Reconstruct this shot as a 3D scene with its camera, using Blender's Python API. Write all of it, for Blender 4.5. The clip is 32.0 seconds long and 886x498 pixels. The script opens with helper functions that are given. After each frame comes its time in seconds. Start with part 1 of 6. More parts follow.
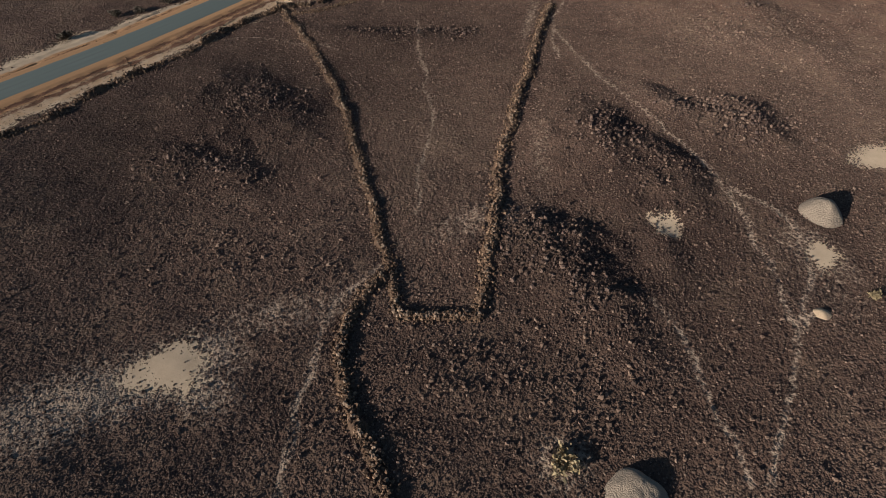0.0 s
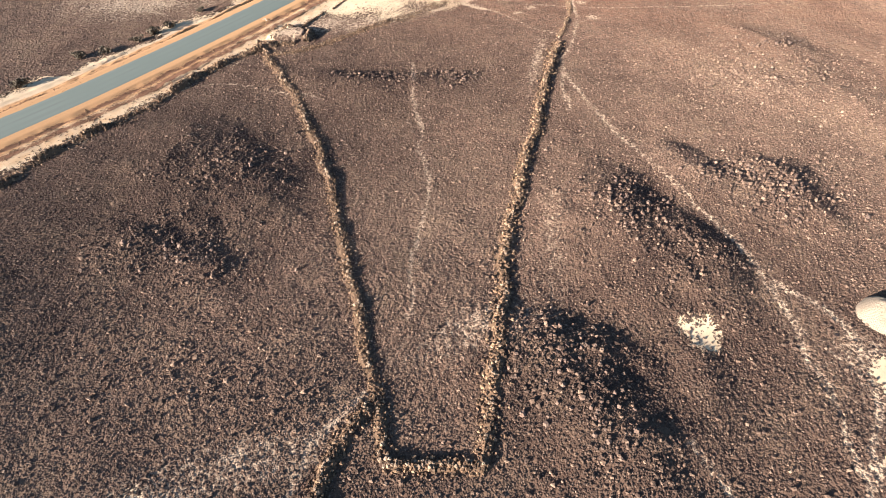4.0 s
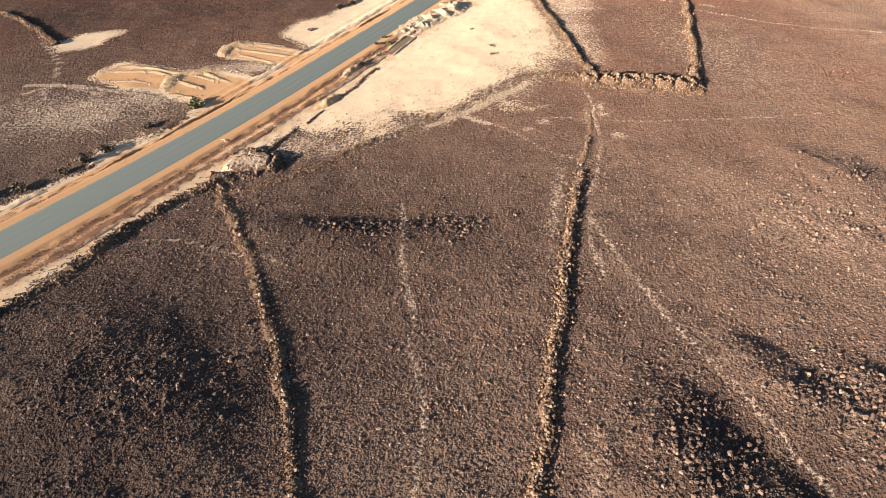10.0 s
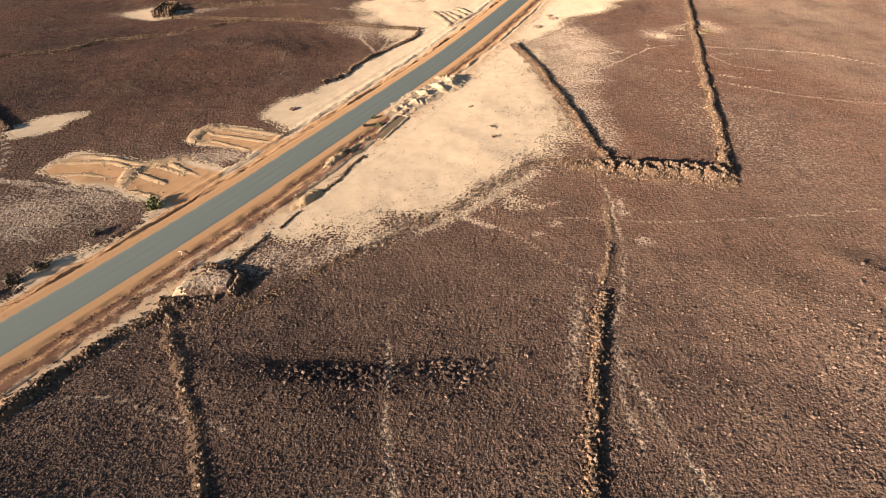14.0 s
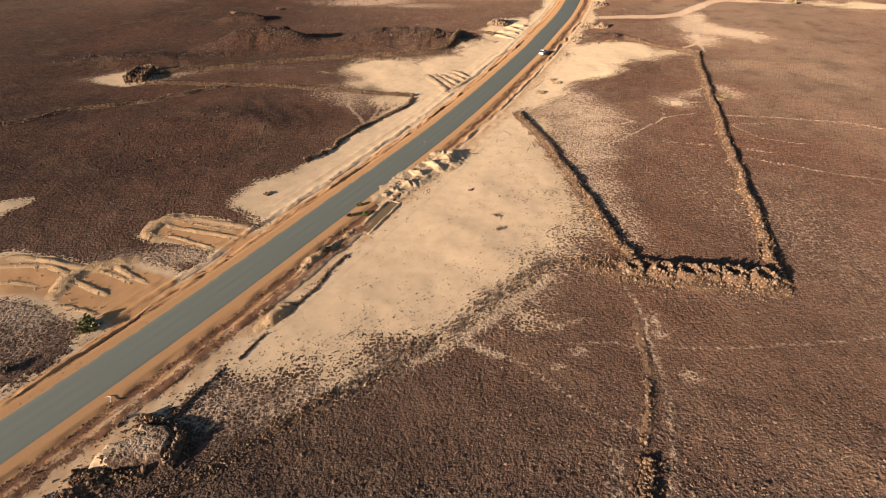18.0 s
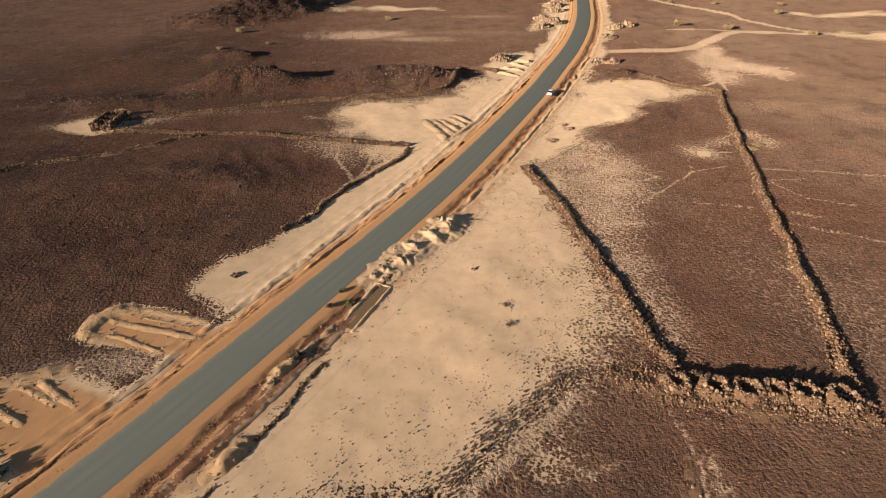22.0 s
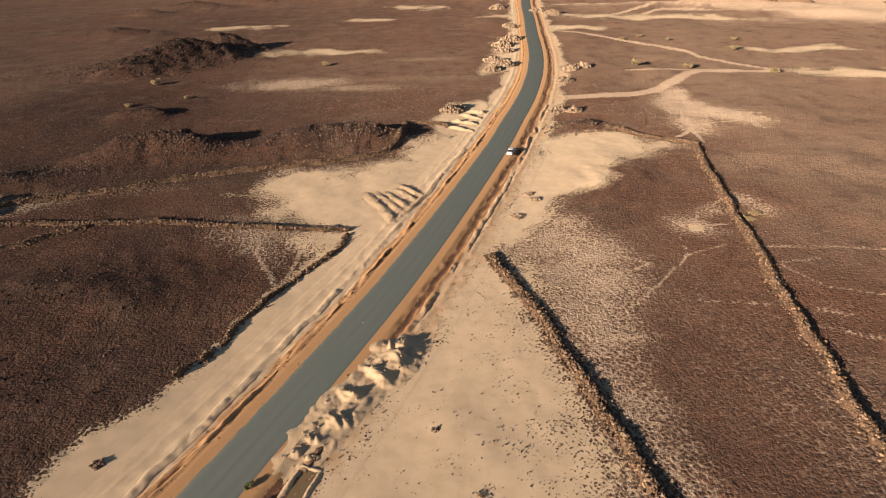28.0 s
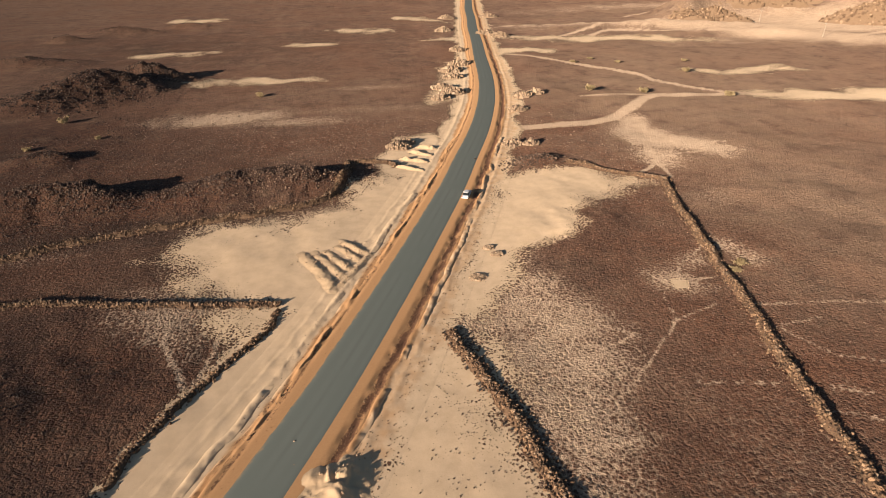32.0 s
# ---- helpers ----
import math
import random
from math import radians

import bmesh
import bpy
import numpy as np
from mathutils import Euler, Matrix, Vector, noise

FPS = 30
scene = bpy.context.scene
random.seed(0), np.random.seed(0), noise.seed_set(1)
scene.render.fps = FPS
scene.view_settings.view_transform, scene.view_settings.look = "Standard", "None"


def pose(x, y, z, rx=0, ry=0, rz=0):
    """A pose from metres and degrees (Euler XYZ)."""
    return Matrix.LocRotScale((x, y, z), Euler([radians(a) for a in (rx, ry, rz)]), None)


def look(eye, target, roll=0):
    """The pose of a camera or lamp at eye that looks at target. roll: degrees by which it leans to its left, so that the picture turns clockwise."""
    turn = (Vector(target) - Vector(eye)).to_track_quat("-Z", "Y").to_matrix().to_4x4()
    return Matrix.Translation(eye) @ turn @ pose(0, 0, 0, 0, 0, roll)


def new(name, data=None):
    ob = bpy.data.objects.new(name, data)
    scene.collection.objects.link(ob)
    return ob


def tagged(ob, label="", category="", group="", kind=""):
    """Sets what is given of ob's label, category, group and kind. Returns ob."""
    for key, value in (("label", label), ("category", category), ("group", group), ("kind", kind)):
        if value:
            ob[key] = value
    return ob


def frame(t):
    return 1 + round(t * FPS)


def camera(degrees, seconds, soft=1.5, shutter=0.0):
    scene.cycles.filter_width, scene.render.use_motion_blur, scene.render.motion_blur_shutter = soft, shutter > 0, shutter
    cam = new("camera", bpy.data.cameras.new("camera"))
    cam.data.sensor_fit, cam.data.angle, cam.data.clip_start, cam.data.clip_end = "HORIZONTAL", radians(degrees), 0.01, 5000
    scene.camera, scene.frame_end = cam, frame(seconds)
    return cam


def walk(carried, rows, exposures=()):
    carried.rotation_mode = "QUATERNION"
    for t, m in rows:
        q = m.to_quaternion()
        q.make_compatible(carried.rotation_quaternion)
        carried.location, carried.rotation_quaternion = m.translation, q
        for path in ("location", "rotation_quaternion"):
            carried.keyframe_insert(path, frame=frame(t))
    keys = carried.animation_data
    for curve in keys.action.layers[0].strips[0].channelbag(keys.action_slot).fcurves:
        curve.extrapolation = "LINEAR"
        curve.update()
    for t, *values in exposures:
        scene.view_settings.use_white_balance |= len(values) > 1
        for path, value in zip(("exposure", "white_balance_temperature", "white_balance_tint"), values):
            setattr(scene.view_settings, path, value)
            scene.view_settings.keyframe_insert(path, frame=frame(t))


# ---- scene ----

# ---------------------------------------------------------------- camera
FOV = 75.70
# seconds, x, y, z, turn to the left, pitch, roll
RIDE = [
    (0.0, 0.70, -96.51, 59.52, 1.078, -45.762, 0.255),
    (0.5, 0.72, -94.56, 59.61, 1.121, -45.814, 0.202),
    (1.0, 0.74, -92.43, 59.71, 1.165, -45.856, 0.162),
    (1.5, 0.76, -90.10, 59.82, 1.194, -45.895, 0.129),
    (2.0, 0.80, -87.63, 59.93, 1.209, -45.926, 0.094),
    (2.5, 0.86, -85.04, 60.06, 1.213, -45.957, 0.072),
    (3.0, 0.89, -82.34, 60.23, 1.202, -45.992, 0.079),
    (3.5, 0.88, -79.56, 60.45, 1.191, -46.047, 0.112),
    (5.5, 0.12, -67.48, 61.73, 0.892, -46.247, 0.026),
    (6.0, 0.07, -64.36, 61.85, 0.881, -46.090, 0.028),
    (6.5, 0.05, -61.28, 61.89, 0.852, -45.810, 0.030),
    (7.0, 0.04, -58.23, 61.85, 0.804, -45.425, 0.048),
    (7.5, 0.02, -55.20, 61.77, 0.749, -45.006, 0.093),
    (8.0, -0.01, -52.14, 61.72, 0.691, -44.589, 0.156),
    (8.5, -0.07, -49.06, 61.71, 0.622, -44.183, 0.226),
    (9.0, -0.17, -46.02, 61.73, 0.532, -43.786, 0.294),
    (9.5, -0.35, -43.02, 61.72, 0.423, -43.381, 0.335),
    (10.0, -0.55, -40.08, 61.67, 0.324, -42.948, 0.330),
    (10.5, -0.65, -37.17, 61.60, 0.274, -42.494, 0.280),
    (11.0, -0.57, -34.25, 61.53, 0.296, -42.035, 0.194),
    (11.5, -0.40, -31.29, 61.48, 0.370, -41.575, 0.079),
    (12.0, -0.21, -28.35, 61.44, 0.453, -41.107, -0.042),
    (12.5, -0.03, -25.47, 61.39, 0.527, -40.608, -0.132),
    (13.0, 0.11, -22.65, 61.28, 0.576, -40.068, -0.194),
    (13.5, 0.24, -19.90, 61.15, 0.593, -39.527, -0.254),
    (14.0, 0.31, -17.14, 60.99, 0.584, -38.988, -0.307),
    (14.5, 0.33, -14.30, 60.83, 0.549, -38.423, -0.343),
    (16.5, 0.02, -2.75, 60.11, 0.252, -36.304, -0.344),
    (17.0, 0.01, 0.02, 60.02, 0.185, -35.826, -0.336),
    (17.5, 0.02, 2.84, 59.99, 0.131, -35.371, -0.327),
    (18.0, 0.07, 5.74, 60.03, 0.095, -34.961, -0.324),
    (18.5, 0.10, 8.69, 60.11, 0.067, -34.573, -0.330),
    (19.0, 0.13, 11.59, 60.19, 0.046, -34.238, -0.348),
    (19.5, 0.16, 14.39, 60.24, 0.045, -34.008, -0.370),
    (20.0, 0.22, 17.16, 60.27, 0.065, -33.845, -0.405),
    (20.5, 0.27, 19.96, 60.29, 0.094, -33.686, -0.462),
    (21.0, 0.32, 22.73, 60.27, 0.131, -33.507, -0.526),
    (21.5, 0.41, 25.48, 60.20, 0.182, -33.297, -0.593),
    (22.0, 0.57, 28.24, 60.09, 0.252, -33.068, -0.666),
    (22.5, 0.76, 31.01, 59.97, 0.324, -32.833, -0.752),
    (23.0, 0.92, 33.77, 59.89, 0.366, -32.599, -0.855),
    (23.5, 1.02, 36.51, 59.88, 0.384, -32.378, -0.944),
    (24.0, 1.10, 39.26, 59.93, 0.364, -32.174, -1.004),
    (24.5, 1.20, 42.01, 60.01, 0.257, -31.976, -1.047),
    (25.0, 1.32, 44.69, 60.08, 0.032, -31.777, -1.064),
    (25.5, 1.44, 47.29, 60.13, -0.327, -31.564, -1.050),
    (27.5, 2.43, 57.23, 60.21, -4.093, -30.747, -0.873),
    (28.0, 2.72, 59.74, 60.15, -4.852, -30.543, -0.852),
    (28.5, 3.06, 62.37, 60.07, -5.565, -30.330, -0.831),
    (29.0, 3.44, 65.07, 59.95, -6.235, -30.117, -0.811),
    (29.5, 3.82, 67.71, 59.83, -6.896, -29.910, -0.799),
    (30.0, 4.20, 70.30, 59.75, -7.564, -29.706, -0.785),
    (30.5, 4.63, 72.91, 59.72, -8.229, -29.503, -0.765),
    (31.0, 5.08, 75.48, 59.71, -8.872, -29.312, -0.738),
    (31.5, 5.50, 77.97, 59.71, -9.487, -29.133, -0.701),
    (32.0, 5.91, 80.46, 59.72, -10.073, -28.953, -0.653),
]


def gaze(x, y, z, turn, pitch, roll):
    a, b = radians(turn), radians(pitch)
    return look((x, y, z), (x - math.sin(a) * math.cos(b), y + math.cos(a) * math.cos(b), z + math.sin(b)), roll)


cam = camera(FOV, 32.0, soft=0.7)
walk(cam, [(r[0], gaze(*r[1:])) for r in RIDE],
     exposures=[(0.0, 0.15, 5250, 2), (0.5, 1.30, 5340, 2), (1.0, 1.90, 5400, 3), (1.5, 2.03, 5420, 3), (7.0, 1.84, 5600, 4),
                (13.0, 1.40, 6040, 7), (17.0, 1.03, 6420, 9), (19.0, 0.85, 6600, 10), (25.0, 0.72, 6560, 10), (32.0, 0.74, 6360, 8)])

# ---------------------------------------------------------------- light
SHADOW_AZ, SUN_EL = 36.0, 14.5          # shadows run this far north of east
world = bpy.data.worlds.new("world")
scene.world = world
world.use_nodes = True
wn = world.node_tree.nodes
sky = wn.new("ShaderNodeTexSky")
sky.sky_type, sky.sun_disc = "NISHITA", False
sky.sun_elevation = radians(SUN_EL)
sky.sun_rotation = radians(270 - SHADOW_AZ)
sky.air_density, sky.dust_density, sky.ozone_density = 1.0, 1.0, 1.5
world.node_tree.links.new(sky.outputs[0], wn["Background"].inputs[0])
wn["Background"].inputs[1].default_value = 0.037
sun = new("sun", bpy.data.lights.new("sun", "SUN"))
sun.data.energy, sun.data.angle, sun.data.color = 5.0, radians(0.55), (1.0, 0.79, 0.61)
sun.matrix_world = look((-math.cos(radians(SHADOW_AZ)) * 100, -math.sin(radians(SHADOW_AZ)) * 100, 100 * math.tan(radians(SUN_EL))), (0, 0, 0))

# ---------------------------------------------------------------- number noise
def lattice(ix, iy, seed):
    h = (ix.astype(np.int64) * 374761393 + iy.astype(np.int64) * 668265263 + seed * 974634777) & 0xFFFFFFFF
    h = ((h ^ (h >> 13)) * 1274126177) & 0xFFFFFFFF
    return ((h ^ (h >> 16)) & 0xFFFFFF) / float(0xFFFFFF)


def vnoise(x, y, seed=0):
    """Smooth value noise, 0 to 1."""
    x, y = np.asarray(x, float), np.asarray(y, float)
    ix, iy = np.floor(x), np.floor(y)
    fx, fy = x - ix, y - iy
    fx, fy = fx * fx * (3 - 2 * fx), fy * fy * (3 - 2 * fy)
    a, b = lattice(ix, iy, seed), lattice(ix + 1, iy, seed)
    c, d = lattice(ix, iy + 1, seed), lattice(ix + 1, iy + 1, seed)
    return (a * (1 - fx) + b * fx) * (1 - fy) + (c * (1 - fx) + d * fx) * fy


def fbm(x, y, size, octaves=4, seed=0):
    total, amp, norm = 0.0, 1.0, 0.0
    for k in range(octaves):
        total = total + amp * vnoise(np.asarray(x) / size * 2 ** k + 17.3 * k, np.asarray(y) / size * 2 ** k - 9.1 * k, seed + k)
        norm, amp = norm + amp, amp * 0.5
    return total / norm


def smooth(a, b, v):
    t = np.clip((v - a) / (b - a), 0, 1)
    return t * t * (3 - 2 * t)


# ---------------------------------------------------------------- plan of the place
ROAD = [(-150, -78), (-108, -23), (-79, 15), (-70.2, 27), (-54.2, 51), (-39.4, 75), (-25.9, 99), (-12.6, 123), (0.2, 147), (11.7, 171),
        (22.6, 195), (33.1, 219), (42.6, 243), (52.4, 268), (62.9, 300), (70.8, 330), (77.2, 360), (84.6, 400), (94.5, 450),
        (104.5, 505), (116, 560), (127.5, 620), (145, 700), (175, 840), (240, 1200)]


def resample(pts, step):
    """Points at even steps along a soft curve through pts."""
    p = np.array(pts, float)
    q = np.vstack([2 * p[0] - p[1], p, 2 * p[-1] - p[-2]])
    out = []
    for i in range(1, len(q) - 2):
        n = max(2, int(np.hypot(*(q[i + 1] - q[i])) / step * 2))
        t = np.linspace(0, 1, n, endpoint=False)[:, None]
        a, b, c, d = q[i - 1], q[i], q[i + 1], q[i + 2]
        out.append(0.5 * (2 * b + (c - a) * t + (2 * a - 5 * b + 4 * c - d) * t ** 2 + (3 * b - a - 3 * c + d) * t ** 3))
    out = np.vstack(out + [p[-1:]])
    s = np.r_[0, np.cumsum(np.hypot(*np.diff(out, axis=0).T))]
    k = max(2, int(s[-1] / step) + 1)
    u = np.linspace(0, s[-1], k)
    return np.c_[np.interp(u, s, out[:, 0]), np.interp(u, s, out[:, 1])]


def normals(line):
    """Unit vectors to the right of a line of points."""
    d = np.gradient(line, axis=0)
    d /= np.hypot(d[:, 0], d[:, 1])[:, None]
    return np.c_[d[:, 1], -d[:, 0]]


def off_line(x, y, line):
    """Distance to a line of points (negative to its left), and how far along it is, 0 to 1."""
    best = np.full(np.shape(x), 1e9)
    side, along = np.zeros(np.shape(x)), np.zeros(np.shape(x))
    n = len(line) - 1
    for i in range(n):
        (ax, ay), (bx, by) = line[i], line[i + 1]
        dx, dy = bx - ax, by - ay
        t = np.clip(((x - ax) * dx + (y - ay) * dy) / (dx * dx + dy * dy), 0, 1)
        d = np.hypot(x - ax - t * dx, y - ay - t * dy)
        near = d < best
        best = np.where(near, d, best)
        side = np.where(near, np.sign((x - ax) * dy - (y - ay) * dx), side)
        along = np.where(near, (i + t) / n, along)
    return best * np.where(side < 0, -1, 1), along


def in_shape(x, y, pts):
    """Signed distance to a closed outline, positive inside."""
    d = np.abs(off_line(x, y, list(pts) + [pts[0]])[0])
    inside = np.zeros(np.shape(x), bool)
    for (ax, ay), (bx, by) in zip(pts, list(pts[1:]) + [pts[0]]):
        cross = (ay > y) != (by > y)
        inside ^= cross & (x < (bx - ax) * (y - ay) / (by - ay + 1e-12) + ax)
    return np.where(inside, d, -d)


ROAD_FINE = resample(ROAD, 1.0)
ROAD_Y = np.arange(-78, 1200, 1.0)
ROAD_X = np.interp(ROAD_Y, ROAD_FINE[:, 1], ROAD_FINE[:, 0])
ROAD_COS = 1 / np.hypot(1, np.gradient(ROAD_X))


def off_road(x, y):
    """Distance from the middle of the road, negative to its west."""
    ends = np.maximum(np.maximum(-78 - y, y - 1199), 0)
    d = (x - np.interp(y, ROAD_Y, ROAD_X)) * np.interp(y, ROAD_Y, ROAD_COS)
    return np.where(d < 0, d - ends, d + ends)


# hummocks: x, y, half length, half width, turn, height
HUMMOCKS = [
    (-26, -34, 16, 12, 0, 0.5), (48, -7, 9, 8, 20, 0.7), (66, 36, 24, 10, -25, 0.9), (78, 22, 14, 8, -20, 0.8),
    (-10, -70, 8, 5, 20, 0.6), (0, -58, 9, 5, 30, 0.6), (-40, -75, 16, 6, 10, 0.8), (-70, -35, 18, 14, 0, 1.0),
    (-8, 228, 14, 7, 5, 2.8), (-30, 227, 17, 8, 8, 2.4), (-54, 225, 12, 6, 5, 2.0), (-70, 226, 12, 6, 12, 2.6),
    (-95, 350, 24, 12, 15, 10.5), (-80, 372, 15, 7, 5, 8.5), (-110, 330, 18, 9, 25, 5.0),
    (-108, 207, 20, 6, 5, 2.2), (-158, 431, 24, 9, 5, 4), (-141, 542, 22, 8, 0, 4.5), (-166, 512, 10, 5, 0, 4), (-100, 563, 18, 6, 0, 3.5), (-84, 266, 9, 4, 0, 1.4), (60, 234, 9, 4.5, -10, 2.4),
    (-70, 150, 22, 12, 20, 1.6), (-45, 150, 14, 9, 30, 1.2), (60, 190, 14, 8, 40, 1.3), (-60, 110, 22, 9, 35, 1.0),
    (230, 480, 60, 14, -8, 5), (300, 540, 34, 14, 5, 16), (280, 520, 26, 12, 30, 11), (390, 590, 40, 20, -15, 22),
    (440, 520, 42, 22, 30, 24), (350, 520, 40, 14, -20, 10), (500, 470, 60, 22, 10, 26), (360, 700, 80, 30, 0, 36),
    (520, 640, 80, 40, 20, 50), (270, 440, 50, 10, -4, 3.5), (700, 800, 200, 80, 10, 90), (330, 900, 160, 70, -5, 80),
    (-400, 1300, 300, 90, 5, 60), (-800, 1600, 400, 120, 8, 110), (150, 1700, 400, 120, 0, 120), (900, 1500, 350, 150, -10, 150)]


# low scarps: crest from north-west to south-east, height, width of the drop to the north-east, length of the back slope
LEDGES = [
    ([(16, 2), (24, -5), (29, -14), (35, -24), (36, -34)], 1.35, 10.0, 15), ([(35, -9), (40, -20), (36.5, -32)], 0.7, 4.0, 5),
    ([(34, 10), (41, 2), (48, -6)], 0.85, 5.5, 7), ([(45, 2), (54, 0.5), (58, -4), (54, -17)], 0.95, 6.5, 9),
    ([(6.5, -26), (12, -35), (17, -42), (20.5, -47), (23, -56)], 1.45, 10.0, 11), ([(32.4, -32), (31.4, -50)], 0.5, 4.0, 4), ([(23.5, -44), (25, -62)], 0.5, 4.0, 5),
    ([(-60, 8), (-44, 2), (-34, -4), (-26, -16)], 1.4, 13.0, 18), ([(-56, -17), (-45, -18.5), (-36, -22), (-26, -26)], 0.65, 4.0, 8),
    ([(-42, 31), (-26, 29.5), (-12, 29.5), (0, 30), (9, 31)], 0.8, 5.4, 8), ([(56, 54), (67, 51.5), (73, 47.5), (82, 34)], 1.0, 8.0, 12),
    ([(98, 204), (118, 199), (138, 201)], 0.9, 7.0, 10), ([(-94, 220), (-74, 226), (-62, 229), (-46, 234)], 3.4, 7.0, 11),
    ([(-40, 231), (-14, 233), (0, 231), (7, 222)], 2.6, 6.0, 13), ([(-68, 152), (-50, 150), (-38, 142)], 0.5, 6.0, 9), ([(-100, 262), (-86, 264), (-72, 262)], 1.6, 5.5, 7)]


def height(x, y):
    """The lie of the land."""
    x, y = np.asarray(x, float), np.asarray(y, float)
    d = off_road(x, y)
    calm = smooth(7, 26, np.abs(d))
    z = (fbm(x, y, 55, 3, 11) - 0.5) * 1.3 * calm + (fbm(x, y, 9, 3, 5) - 0.5) * 0.55 * calm
    for cx, cy, a, b, turn, h in HUMMOCKS:
        c, s = math.cos(radians(turn)), math.sin(radians(turn))
        far = (np.abs(x - cx) < 3.2 * a) & (np.abs(y - cy) < 3.2 * a)
        if not np.any(far):
            continue
        p, q = x[far], y[far]
        u, v = ((p - cx) * c + (q - cy) * s) / a, (-(p - cx) * s + (q - cy) * c) / b
        r = np.sqrt(u * u + v * v) * (0.75 + 0.5 * fbm(p + cx, q + cy, max(3.0, 0.6 * b), 3, 3))
        z[far] += h * calm[far] * np.exp(-np.minimum(r * r * 1.1, 40)) * (0.8 + 0.4 * fbm(p, q, max(2.0, 0.3 * b), 3, 8))
    for pts, h, drop, back in LEDGES:
        p = np.array(pts, float)
        lo, hi = p.min(0) - 2.2 * back - drop, p.max(0) + 2.2 * back + drop
        near = (x > lo[0]) & (x < hi[0]) & (y > lo[1]) & (y < hi[1])
        if not np.any(near):
            continue
        a, b = x[near], y[near]
        wx, wy = a + (fbm(a, b, 6.0, 4, 45) - 0.5) * 0.6 * drop, b + (fbm(a, b, 6.0, 4, 46) - 0.5) * 0.6 * drop
        d, along = off_line(wx, wy, resample(p, 4.0))
        rise = np.where(d >= 0, np.exp(-(d / back) ** 2 * 1.6), 0.75 * np.clip(1 + d / drop, 0, 1) + 0.25 * smooth(-drop, 0, d))
        z[near] += h * calm[near] * rise * (0.75 + 0.5 * fbm(a, b, 4.0, 3, 47)) * smooth(0, 0.32, along) * smooth(0, 0.32, 1 - along)
    z += (fbm(x, y, 34, 3, 55) - 0.5) * 3.2 * smooth(75, 130, x + 0.12 * y) * (1 - smooth(300, 600, x)) * calm
    return z - 0.25 * (1 - calm)


def sway(x, y, d):
    """How far the ragged lines of the road shoulder wander sideways."""
    return ((fbm(x, y, 5.5, 3, 57) - 0.5) * 0.9 + (fbm(x, y, 1.6, 2, 58) - 0.5) * 0.6) * smooth(5.2, 6.6, np.abs(d))


